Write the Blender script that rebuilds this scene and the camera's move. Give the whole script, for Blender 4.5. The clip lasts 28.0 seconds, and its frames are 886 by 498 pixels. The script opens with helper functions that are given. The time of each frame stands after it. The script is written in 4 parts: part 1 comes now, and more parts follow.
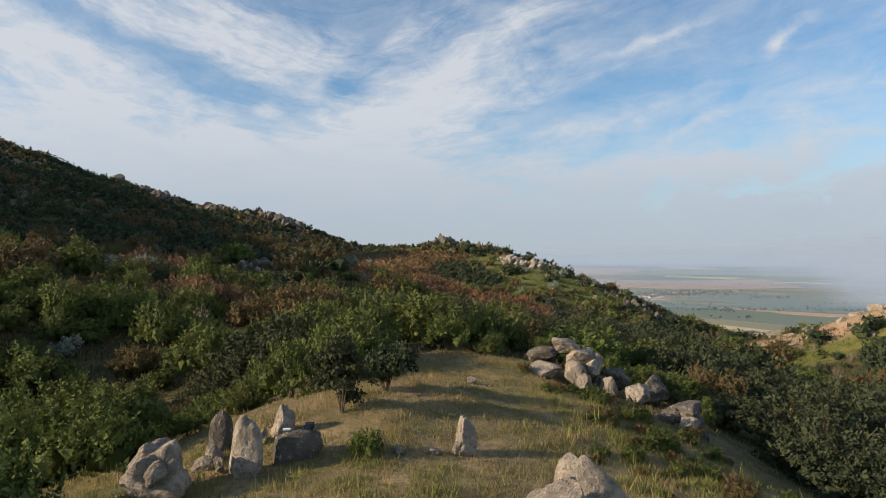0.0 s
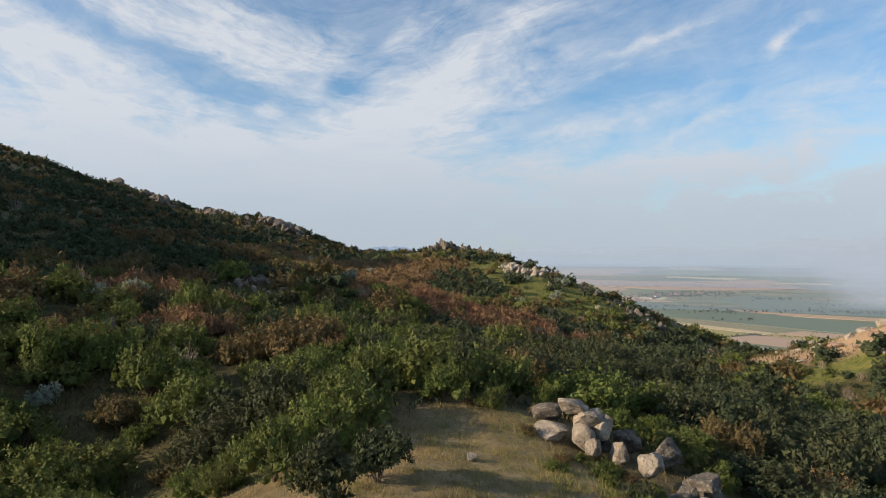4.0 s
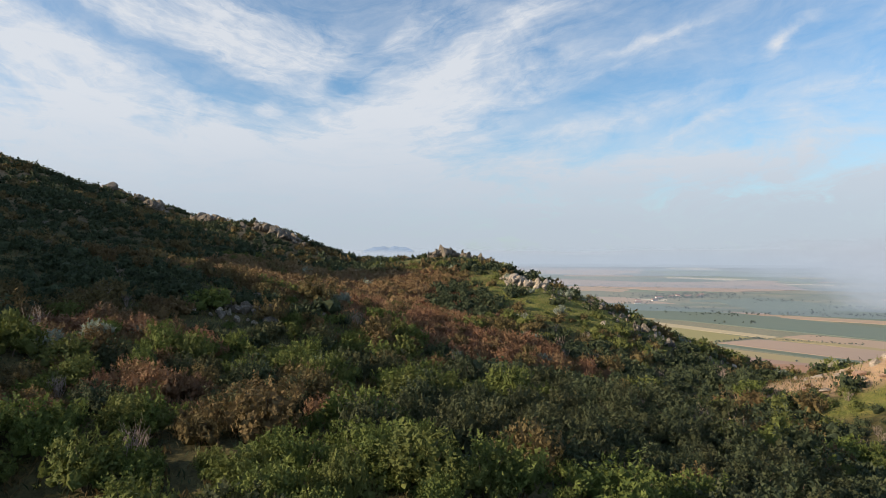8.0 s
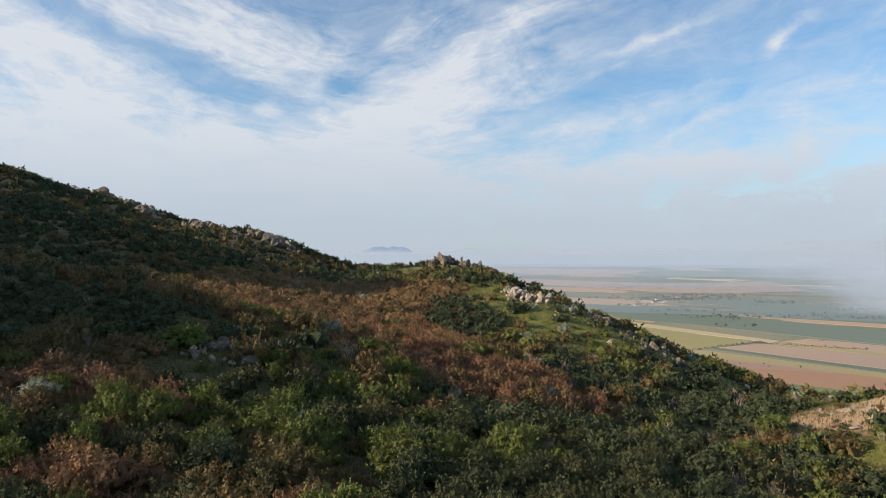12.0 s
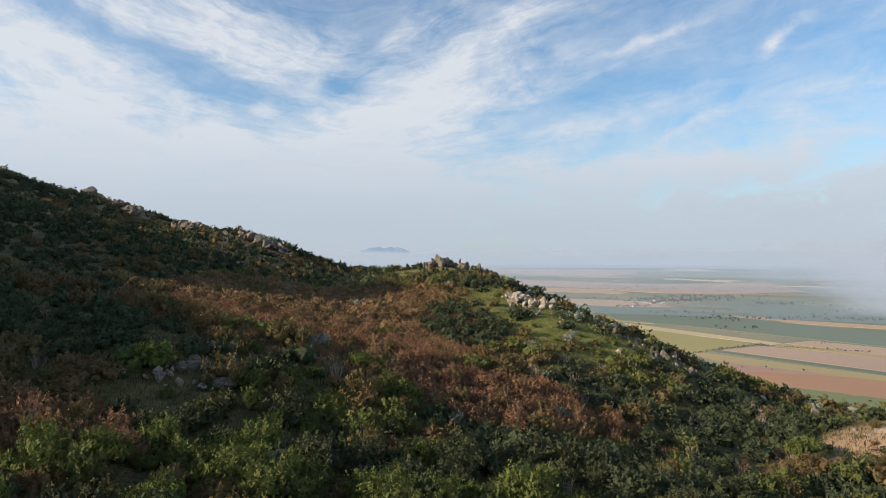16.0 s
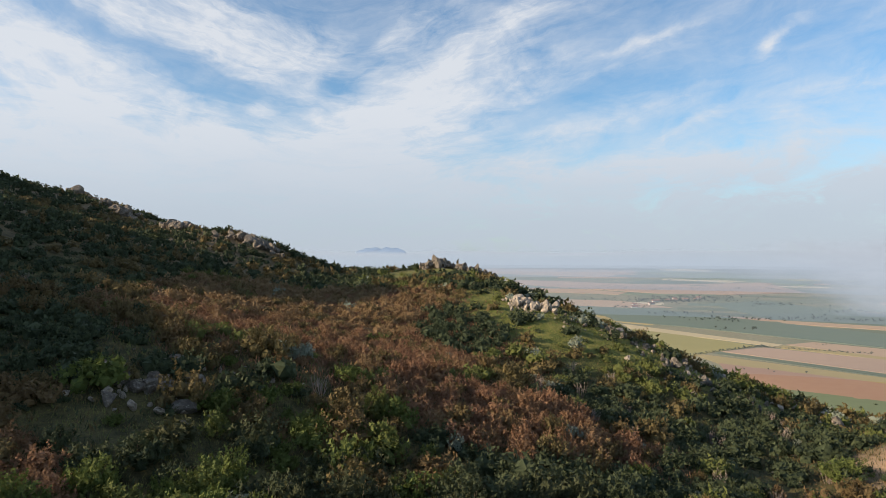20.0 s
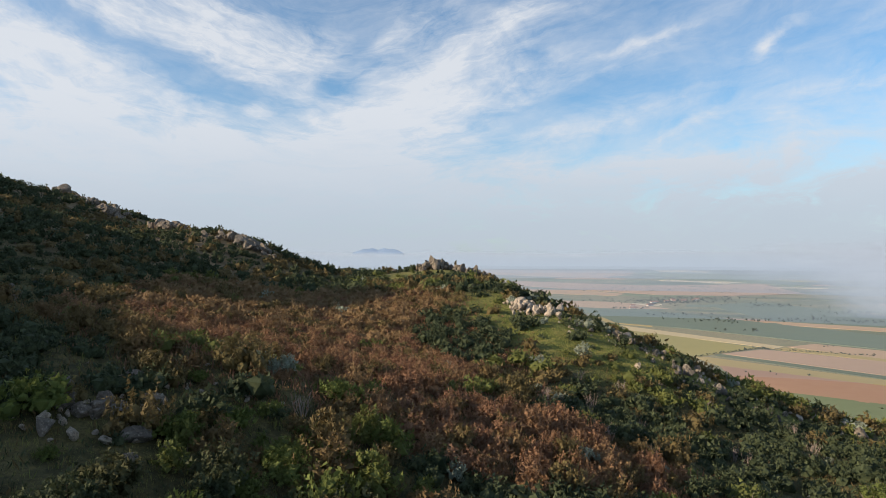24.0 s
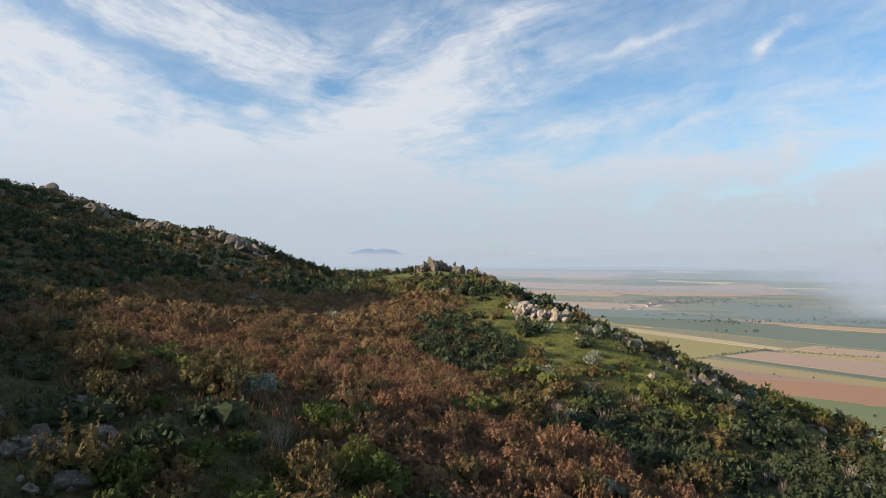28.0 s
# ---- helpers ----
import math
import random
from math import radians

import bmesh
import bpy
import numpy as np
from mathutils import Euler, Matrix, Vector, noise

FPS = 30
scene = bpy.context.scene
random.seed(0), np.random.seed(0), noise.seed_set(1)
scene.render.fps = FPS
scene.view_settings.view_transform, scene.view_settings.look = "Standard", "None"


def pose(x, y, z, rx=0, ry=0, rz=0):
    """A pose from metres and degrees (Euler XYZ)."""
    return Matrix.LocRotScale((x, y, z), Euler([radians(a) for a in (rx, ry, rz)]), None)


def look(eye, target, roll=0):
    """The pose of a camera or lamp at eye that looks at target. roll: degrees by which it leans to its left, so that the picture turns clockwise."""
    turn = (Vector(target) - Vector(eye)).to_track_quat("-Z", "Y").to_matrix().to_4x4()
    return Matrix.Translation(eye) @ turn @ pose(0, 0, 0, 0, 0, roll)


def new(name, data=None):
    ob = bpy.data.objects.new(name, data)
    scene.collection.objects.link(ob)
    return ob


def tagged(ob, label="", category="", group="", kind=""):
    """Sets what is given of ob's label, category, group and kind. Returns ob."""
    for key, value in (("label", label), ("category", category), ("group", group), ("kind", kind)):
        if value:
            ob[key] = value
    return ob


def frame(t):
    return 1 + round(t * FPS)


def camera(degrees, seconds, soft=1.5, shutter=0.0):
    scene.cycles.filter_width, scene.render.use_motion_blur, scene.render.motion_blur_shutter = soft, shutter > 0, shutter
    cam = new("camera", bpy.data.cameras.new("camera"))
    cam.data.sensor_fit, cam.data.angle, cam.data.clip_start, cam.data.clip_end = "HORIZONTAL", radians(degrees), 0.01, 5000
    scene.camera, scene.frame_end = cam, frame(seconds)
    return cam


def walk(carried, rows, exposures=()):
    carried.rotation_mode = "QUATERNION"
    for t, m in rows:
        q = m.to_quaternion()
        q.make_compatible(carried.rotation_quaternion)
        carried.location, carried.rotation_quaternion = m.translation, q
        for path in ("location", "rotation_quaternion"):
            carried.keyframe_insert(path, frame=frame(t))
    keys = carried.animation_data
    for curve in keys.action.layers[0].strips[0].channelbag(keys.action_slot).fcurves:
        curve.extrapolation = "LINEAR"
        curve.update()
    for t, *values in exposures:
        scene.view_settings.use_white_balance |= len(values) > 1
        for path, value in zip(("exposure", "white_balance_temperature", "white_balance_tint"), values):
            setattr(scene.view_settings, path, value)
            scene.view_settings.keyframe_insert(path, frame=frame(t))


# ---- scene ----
cam = camera(70, 28.0, soft=0.5)
PATH = [  # seconds, x, y, z, turn to the right, tilt up
    (0, 0.0, 0.0, 7.0, 0.102, 0.563), (0.5, 0.01, -0.02, 7.29, 0.085, 0.563), (1, 0.02, -0.04, 7.63, 0.068, 0.563), 
    (1.5, 0.03, 0.01, 8.04, 0.051, 0.563), (2, 0.07, 0.25, 8.45, 0.034, 0.563), (2.5, 0.12, 0.67, 8.88, 0.017, 0.563), 
    (3, 0.14, 1.23, 9.33, -0.0, 0.563), (3.5, 0.16, 1.89, 9.78, -0.0, 0.563), (5.5, 0.18, 5.67, 12.01, -0.0, 0.563), 
    (6.5, 0.3, 7.75, 13.2, -0.0, 0.55), (7.5, 0.37, 10.2, 14.4, -0.0, 0.524), (8.5, 0.35, 12.73, 15.54, 0.017, 0.503), 
    (9.5, 0.39, 15.3, 16.67, 0.051, 0.486), (10.5, 0.5, 17.87, 17.98, 0.068, 0.469), (11.5, 0.48, 20.5, 19.24, 0.094, 0.468), 
    (12.5, 0.48, 23.3, 20.5, 0.128, 0.482), (14.5, 0.24, 29.13, 20.92, 0.266, 0.512), (15.5, 0.07, 32.19, 20.93, 0.34, 0.516), 
    (16.5, 0.03, 35.16, 20.97, 0.413, 0.521), (18, 0.0, 39.63, 21.05, 0.517, 0.528), (19.5, 0.07, 44.13, 21.1, 0.617, 0.535), 
    (21, 0.06, 48.5, 21.1, 0.718, 0.563), (23.5, -0.04, 55.45, 20.99, 0.887, 0.627), (24.5, -0.11, 58.13, 21.03, 0.947, 0.643), 
    (26, -0.29, 62.32, 21.34, 1.023, 0.652), (27, -0.31, 65.24, 21.44, 1.062, 0.659), (28, -0.36, 68.06, 21.47, 1.1, 0.665),
]
walk(cam, [(t, pose(x, y, z, 90 + up, 0, -turn)) for t, x, y, z, turn, up in PATH],
     exposures=[(0, -0.14), (3, -0.10), (7, 0.0), (28, 0.03)])

# ---- light ----
SUN_ELEVATION, SUN_AZIMUTH = 21.0, -106.0  # degrees; azimuth clockwise from +y, so the sun stands to the left and behind
sun_way = Vector((math.sin(radians(SUN_AZIMUTH)) * math.cos(radians(SUN_ELEVATION)),
                  math.cos(radians(SUN_AZIMUTH)) * math.cos(radians(SUN_ELEVATION)), math.sin(radians(SUN_ELEVATION))))
sun = new("sun", bpy.data.lights.new("sun", "SUN"))
sun.data.energy, sun.data.angle, sun.data.color = 7.5, radians(0.6), (1.0, 0.795, 0.565)
sun.matrix_world = look(sun_way * 100, (0, 0, 0))


class Nodes:
    """A short way to wire node trees."""

    def __init__(self, tree):
        self.tree = tree

    def put(self, kind, *values, out=0, **settings):
        node = self.tree.nodes.new(kind)
        if "operation" in settings:
            node.operation, node.use_clamp = settings["operation"], settings["use_clamp"]
        if "feature" in settings:
            node.feature = settings["feature"]
        if "attribute_name" in settings:
            node.attribute_name = settings["attribute_name"]
        for i, v in enumerate(values):
            if v is None:
                continue
            if isinstance(v, bpy.types.NodeSocket):
                self.tree.links.new(v, node.inputs[i])
            else:
                node.inputs[i].default_value = v
        return node.outputs[out] if len(node.outputs) else None

    def math(self, op, a, b=None, c=None, clamp=False):
        return self.put("ShaderNodeMath", a, b, c, operation=op, use_clamp=clamp)

    def mix(self, fac, a, b, blend="MIX"):
        node = self.tree.nodes.new("ShaderNodeMix")
        node.data_type, node.blend_type = "RGBA", blend
        for i, v in ((0, fac), (6, a), (7, b)):
            if isinstance(v, bpy.types.NodeSocket):
                self.tree.links.new(v, node.inputs[i])
            else:
                node.inputs[i].default_value = (*v, 1) if isinstance(v, tuple) and len(v) == 3 else v
        return node.outputs[2]

    def noise(self, vector, scale, detail=4, rough=0.55, distort=0.0):
        node = self.tree.nodes.new("ShaderNodeTexNoise")
        if vector is not None:
            self.tree.links.new(vector, node.inputs["Vector"])
        node.inputs["Scale"].default_value, node.inputs["Detail"].default_value = scale, detail
        node.inputs["Roughness"].default_value, node.inputs["Distortion"].default_value = rough, distort
        return node.outputs[0]

    def ramp(self, fac, a, b):
        node = self.tree.nodes.new("ShaderNodeMapRange")
        node.interpolation_type = "SMOOTHSTEP"
        self.tree.links.new(fac, node.inputs[0])
        node.inputs[1].default_value, node.inputs[2].default_value = a, b
        return node.outputs[0]


def sky():
    world = bpy.data.worlds.new("sky")
    scene.world = world
    world.use_nodes = True
    world.node_tree.nodes.clear()
    n = Nodes(world.node_tree)
    air = world.node_tree.nodes.new("ShaderNodeTexSky")
    air.sky_type, air.sun_disc = "NISHITA", False
    air.sun_elevation, air.sun_rotation = radians(SUN_ELEVATION), radians(SUN_AZIMUTH)
    air.air_density, air.dust_density, air.ozone_density = 1.0, 0.6, 2.5
    way = n.put("ShaderNodeTexCoord")
    split = n.put("ShaderNodeSeparateXYZ", way).node
    x, y, z = split.outputs
    turn = n.math("ARCTAN2", x, y)
    rise = n.math("ARCSINE", z)
    place = n.put("ShaderNodeCombineXYZ", turn, rise, 0.0)
    # uneven edges: the place is pushed about by a soft noise
    drift = n.noise(n.put("ShaderNodeMapping", place, None, (0, 0, radians(-24)), (2.2, 7.0, 1.0)), 2.0, 5, 0.6)
    drift2 = n.noise(place, 9.0, 4, 0.6)
    turn = n.math("ADD", turn, n.math("MULTIPLY_ADD", drift2, 0.07, -0.035))
    rise = n.math("ADD", rise, n.math("MULTIPLY_ADD", drift, 0.05, -0.025))
    total = None

    def cloud(px, py, length, width, lean, amount):
        """A long soft cloud: its middle in degrees right and up, half length, half width, lean and strength."""
        nonlocal total
        a, b = radians(px), radians(py)
        c, s = math.cos(radians(lean)), math.sin(radians(lean))
        du, dv = n.math("SUBTRACT", turn, a), n.math("SUBTRACT", rise, b)
        along = n.math("ADD", n.math("MULTIPLY", du, c / radians(length)), n.math("MULTIPLY", dv, s / radians(length)))
        across = n.math("ADD", n.math("MULTIPLY", du, -s / radians(width)), n.math("MULTIPLY", dv, c / radians(width)))
        far = n.math("ADD", n.math("MULTIPLY", along, along), n.math("MULTIPLY", across, across))
        soft = n.math("MULTIPLY", n.math("POWER", math.e, n.math("MULTIPLY", far, -1.0)), amount)
        total = soft if total is None else n.math("ADD", total, soft)

    # the broad bank low in the sky, then the bundles above it
    cloud(-27, 8.5, 20, 5.6, -12, 0.95)
    cloud(-20, 4, 24, 5, -3, 0.6)
    cloud(-8, 8.5, 11, 4.6, 8, 0.75)
    cloud(-2.5, 12.6, 8, 3.0, 24, 0.6)
    cloud(2.5, 16.8, 9, 1.9, 27, 0.8)
    cloud(7.2, 20.4, 4.5, 1.0, 20, 0.75)
    cloud(5, 14.2, 6.5, 1.5, 22, 0.6)
    cloud(-11, 17.2, 6, 2.4, -8, 0.6)
    cloud(-18, 17.6, 8, 2.2, -26, 0.75)
    cloud(-21, 20.3, 6, 1.2, -8, 0.6)
    cloud(-34, 17.0, 6, 2.6, -30, 0.7)
    cloud(-27, 15.5, 6, 1.6, -18, 0.4)
    cloud(-30.5, 15.6, 3, 0.8, -20, 0.5)
    cloud(-1.5, 20, 4.2, 1.3, 22, 0.6)
    cloud(-26, 18.5, 6, 2.4, -20, 0.55)
    cloud(18.6, 17.9, 5.5, 0.42, 15, 0.6)
    cloud(14, 15.4, 7, 0.6, 16, 0.35)
    cloud(29.0, 17.2, 2.4, 0.55, 32, 0.85)
    cloud(27.7, 16.3, 1.0, 0.6, 40, 0.5)
    cloud(22.5, 11.2, 4, 0.6, 20, 0.5)
    cloud(15, 11.5, 9, 1.0, 14, 0.35)
    cloud(30, 8.5, 14, 1.6, 6, 0.45)
    cloud(19, 6.5, 13, 0.9, 4, 0.35)
    cloud(24, 4.0, 24, 2.6, 2, 0.5)
    cloud(10, 7, 13, 1.6, 5, 0.4)
    cloud(34, 13, 8, 1.1, 12, 0.3)
    # a round puff, then clear gaps
    cloud(-15.0, 12.6, 1.3, 0.8, 0, 0.8)
    cloud(-19.8, 14.6, 7.5, 1.15, -18, -1.0)
    cloud(-12, 21.6, 4.0, 1.2, -15, -0.8)
    cloud(-30, 18.2, 5.0, 1.0, -16, -0.55)
    cloud(-9, 14.6, 3.0, 0.8, 32, -0.45)
    cloud(-6.5, 18.2, 2.2, 0.8, 40, -0.4)
    cloud(11, 13.4, 4.5, 0.8, 24, -0.45)
    cloud(70, 22, 30, 9, 15, 0.5)
    cloud(-80, 25, 40, 12, -10, 0.6)
    cloud(150, 30, 50, 14, 10, 0.5)
    # wisps drawn out by the wind: they sag in the middle and rise to both sides, the higher the steeper
    du, dv = n.math("SUBTRACT", turn, radians(-9)), n.math("SUBTRACT", rise, radians(2.5))
    out = n.math("SQRT", n.math("MULTIPLY_ADD", du, du, 0.006))
    level = n.math("DIVIDE", dv, n.math("MULTIPLY_ADD", out, 1.7, 1.0))
    wisp = n.noise(n.put("ShaderNodeCombineXYZ", n.math("MULTIPLY", du, 1.8), n.math("MULTIPLY", level, 13.0), 0.0), 2.4, 9, 0.62, 1.2)
    fine = n.noise(n.put("ShaderNodeCombineXYZ", n.math("MULTIPLY", du, 7.0), n.math("MULTIPLY", level, 30.0), 2.0), 2.4, 8, 0.62, 1.6)
    curl = n.noise(n.put("ShaderNodeMapping", place, None, None, (1.0, 1.7, 1.0)), 9.0, 9, 0.6, 0.6)
    torn = n.math("ADD", n.math("MULTIPLY_ADD", wisp, 1.7, -0.85), n.math("ADD", n.math("MULTIPLY_ADD", fine, 0.9, -0.45), n.math("MULTIPLY_ADD", curl, 2.6, -1.3)))
    total = n.math("MAXIMUM", total, 0.0)
    room = n.math("MINIMUM", n.math("ADD", total, 0.22), 0.62)
    cover = n.math("MULTIPLY_ADD", torn, room, n.math("MULTIPLY_ADD", total, 0.63, 0.22))
    # thin haze towards the horizon
    low = n.ramp(rise, 0.24, 0.0)
    cover = n.math("ADD", n.math("MAXIMUM", cover, 0.06), n.math("MULTIPLY", low, 0.66))
    cover = n.math("MULTIPLY", n.math("MINIMUM", cover, 0.97), n.math("MULTIPLY_ADD", wisp, 0.5, n.math("MULTIPLY_ADD", fine, 0.2, 0.61)))
    cover = n.math("MINIMUM", cover, 0.94)
    pale = n.mix(n.ramp(rise, 0.02, 0.24), (0.50, 0.565, 0.655), (0.73, 0.76, 0.81))
    blue = n.mix(1.0, air.outputs[0], (0.77, 1.0, 1.09), "MULTIPLY")
    clear = n.put("ShaderNodeBackground", blue, 0.15)
    cloudy = n.put("ShaderNodeBackground", pale, 1.0)
    n.put("ShaderNodeOutputWorld", n.put("ShaderNodeMixShader", cover, clear, cloudy))


sky()


# ---- materials ----
def material(name, rough=0.8):
    m = bpy.data.materials.new(name)
    m.use_nodes = True
    n = Nodes(m.node_tree)
    shader = m.node_tree.nodes["Principled BSDF"]
    shader.inputs["Roughness"].default_value = rough
    shader.inputs["Specular IOR Level"].default_value = 0.25
    return m, n, shader


def bump(n, shader, height, strength, distance):
    node = n.tree.nodes.new("ShaderNodeBump")
    node.inputs["Strength"].default_value, node.inputs["Distance"].default_value = strength, distance
    n.tree.links.new(height, node.inputs["Height"])
    n.tree.links.new(node.outputs[0], shader.inputs["Normal"])


def leaf_material(name, a, b, c, glow=0.16):
    """Leaves between three colours: by leaf, by clump and by plant."""
    m, n, shader = material(name, 0.7)
    shader.inputs["Specular IOR Level"].default_value = 0.12
    each = n.put("ShaderNodeNewGeometry").node.outputs["Random Per Island"]
    plant = n.put("ShaderNodeObjectInfo").node.outputs["Random"]
    spot = n.noise(n.put("ShaderNodeTexCoord").node.outputs["Object"], 0.9, 3)
    colour = n.mix(n.math("MULTIPLY_ADD", each, 0.6, n.math("MULTIPLY_ADD", spot, 1.7, -0.62), clamp=True), a, b)
    colour = n.mix(n.math("MULTIPLY", n.math("POWER", plant, 1.6), 0.75), colour, c)
    n.tree.links.new(colour, shader.inputs["Base Color"])
    bump(n, shader, n.noise(n.put("ShaderNodeTexCoord").node.outputs["Object"], 7.0, 4, 0.7), 0.6, 0.12)
    thin = n.put("ShaderNodeBsdfTranslucent", colour)
    both = n.put("ShaderNodeMixShader", glow, shader.outputs[0], thin)
    n.tree.links.new(both, n.tree.nodes["Material Output"].inputs[0])
    return m


LEAF = {
    "green": leaf_material("green_leaves", (0.048, 0.072, 0.019), (0.155, 0.190, 0.052), (0.118, 0.126, 0.042), 0.24),
    "dark": leaf_material("dark_green_leaves", (0.022, 0.034, 0.019), (0.080, 0.098, 0.050), (0.072, 0.072, 0.034), 0.2),
    "olive": leaf_material("olive_brown_leaves", (0.074, 0.062, 0.030), (0.178, 0.142, 0.060), (0.168, 0.105, 0.055), 0.24),
    "rust": leaf_material("rust_brown_leaves", (0.145, 0.082, 0.052), (0.30, 0.168, 0.100), (0.215, 0.152, 0.075), 0.24),
    "silver": leaf_material("silver_grey_leaves", (0.16, 0.185, 0.135), (0.30, 0.33, 0.265), (0.22, 0.25, 0.19)),
}


def wood_material(name, a, b):
    m, n, shader = material(name, 0.9)
    grain = n.noise(n.put("ShaderNodeMapping", n.put("ShaderNodeTexCoord").node.outputs["Object"], None, None, (6, 6, 1.2)), 3, 5)
    n.tree.links.new(n.mix(grain, a, b), shader.inputs["Base Color"])
    bump(n, shader, grain, 0.5, 0.02)
    return m


BARK = wood_material("grey_brown_bark", (0.07, 0.05, 0.035), (0.17, 0.135, 0.10))
TWIG = wood_material("dry_grey_twigs", (0.17, 0.13, 0.11), (0.30, 0.25, 0.22))


def grass_material(name, dry, green, amount):
    m, n, shader = material(name, 0.7)
    each = n.put("ShaderNodeNewGeometry").node.outputs["Random Per Island"]
    spot = n.noise(n.put("ShaderNodeTexCoord").node.outputs["Object"], 0.25, 4)
    fac = n.ramp(n.math("MULTIPLY_ADD", each, 0.35, spot), amount - 0.15, amount + 0.25)
    colour = n.mix(fac, dry, green)
    colour = n.mix(n.math("MULTIPLY", each, 0.4), colour, tuple(v * 1.5 for v in dry))
    n.tree.links.new(colour, shader.inputs["Base Color"])
    thin = n.put("ShaderNodeBsdfTranslucent", colour)
    n.tree.links.new(n.put("ShaderNodeMixShader", 0.3, shader.outputs[0], thin), n.tree.nodes["Material Output"].inputs[0])
    return m


DRY_GRASS = grass_material("dry_grass_blades", (0.32, 0.235, 0.118), (0.145, 0.15, 0.048), 0.52)
GREEN_GRASS = grass_material("green_grass_blades", (0.25, 0.22, 0.075), (0.12, 0.165, 0.036), 0.5)


def rock_material(name, dark, pale):
    """Weathered granite: broad tone, grey lichen, dark pits and a fine grain."""
    m, n, shader = material(name, 0.9)
    co = n.put("ShaderNodeTexCoord").node.outputs["Object"]
    own = n.put("ShaderNodeObjectInfo").node.outputs["Random"]
    big = n.ramp(n.noise(co, 1.1, 6, 0.66), 0.32, 0.66)
    mid, fine = n.noise(co, 5.0, 6, 0.7), n.noise(co, 19.0, 5, 0.75)
    colour = n.mix(big, dark, pale)
    colour = n.mix(n.math("MULTIPLY", own, 0.35), colour, tuple(0.5 * (a + b) for a, b in zip(dark, pale)))
    colour = n.mix(n.math("MULTIPLY", n.ramp(n.noise(co, 2.6, 6, 0.72, 0.3), 0.53, 0.64), 0.55), colour, (0.155, 0.15, 0.125))
    colour = n.mix(n.math("MULTIPLY", n.ramp(mid, 0.55, 0.66), 0.6), colour, (0.52, 0.465, 0.39))
    colour = n.mix(n.math("MULTIPLY", n.ramp(mid, 0.46, 0.36), 0.75), colour, (0.12, 0.105, 0.09))
    colour = n.mix(n.math("MULTIPLY", n.ramp(fine, 0.54, 0.70), 0.45), colour, (0.16, 0.14, 0.12))
    n.tree.links.new(colour, shader.inputs["Base Color"])
    bump(n, shader, n.math("ADD", n.math("MULTIPLY", fine, 0.4), n.math("ADD", mid, big)), 1.0, 0.11)
    return m


ROCK = rock_material("granite", (0.20, 0.168, 0.135), (0.45, 0.385, 0.31))
# darker brown copy of the granite: shade on far crag faces put into the colour
MID_ROCK = rock_material("shade_brown_granite", (0.075, 0.064, 0.052), (0.20, 0.168, 0.133))
# dark stone; in the heap by the meadow it also paints boulders lying in shade
DARK_ROCK = rock_material("dark_granite", (0.07, 0.062, 0.054), (0.16, 0.14, 0.12))
RED_ROCK = rock_material("reddish_granite", (0.20, 0.125, 0.095), (0.36, 0.24, 0.18))


def ground_material():
    """Grass, soil and stony ground. The attributes tell what grows where: dry grass, green grass, bare soil, farm land."""
    m, n, shader = material("hill_ground", 0.95)
    co = n.put("ShaderNodeTexCoord").node.outputs["Object"]
    attr = lambda name: n.put("ShaderNodeAttribute", out=2, attribute_name=name)
    big, mid, fine = n.noise(co, 0.05, 5, 0.6), n.noise(co, 0.35, 5, 0.65), n.noise(co, 3.0, 6, 0.7)
    scrub = n.mix(n.ramp(mid, 0.35, 0.65), (0.045, 0.042, 0.016), (0.105, 0.09, 0.036))
    dry = n.mix(n.ramp(mid, 0.38, 0.62), (0.105, 0.105, 0.04), (0.27, 0.21, 0.105))
    dry = n.mix(n.ramp(fine, 0.5, 0.75), dry, (0.20, 0.15, 0.075))
    green = n.mix(n.ramp(mid, 0.35, 0.65), (0.095, 0.115, 0.025), (0.20, 0.185, 0.055))
    soil = n.mix(n.ramp(fine, 0.35, 0.7), (0.33, 0.22, 0.135), (0.48, 0.34, 0.225))
    farm = n.mix(n.ramp(n.noise(co, 0.004, 3), 0.4, 0.6), (0.15, 0.17, 0.10), (0.24, 0.22, 0.13))
    colour = n.mix(attr("dry"), scrub, dry)
    colour = n.mix(attr("green"), colour, green)
    patch = n.math("MULTIPLY", attr("soil"), n.ramp(n.math("ADD", mid, n.math("MULTIPLY", big, 0.4)), 0.42, 0.66))
    colour = n.mix(patch, colour, soil)
    colour = n.mix(attr("farm"), colour, farm)
    colour = n.mix(n.ramp(fine, 0.42, 0.68), colour, n.mix(1.0, colour, (0.5, 0.52, 0.48), "MULTIPLY"))
    colour = n.mix(n.math("MULTIPLY", n.ramp(n.noise(co, 1.1, 5, 0.7, 0.5), 0.52, 0.66), 0.6), colour, n.mix(1.0, colour, (1.5, 1.35, 1.0), "MULTIPLY"))
    n.tree.links.new(colour, shader.inputs["Base Color"])
    bump(n, shader, n.math("ADD", fine, mid), 0.8, 0.12)
    return m


GROUND = ground_material()


def plain_material(name, a, b, scale=1.0, rough=0.8):
    m, n, shader = material(name, rough)
    co = n.put("ShaderNodeTexCoord").node.outputs["Object"]
    fac = n.math("MULTIPLY_ADD", n.noise(co, scale, 5, 0.65), 0.7, n.math("MULTIPLY_ADD", n.noise(co, scale * 9, 4), 0.6, -0.15))
    n.tree.links.new(n.mix(fac, a, b), shader.inputs["Base Color"])
    return m


# ---- land ----
PLAIN = -98.0
HILLS = []


def hill(x, y, radius, height):
    HILLS.append((x, y, radius, height))


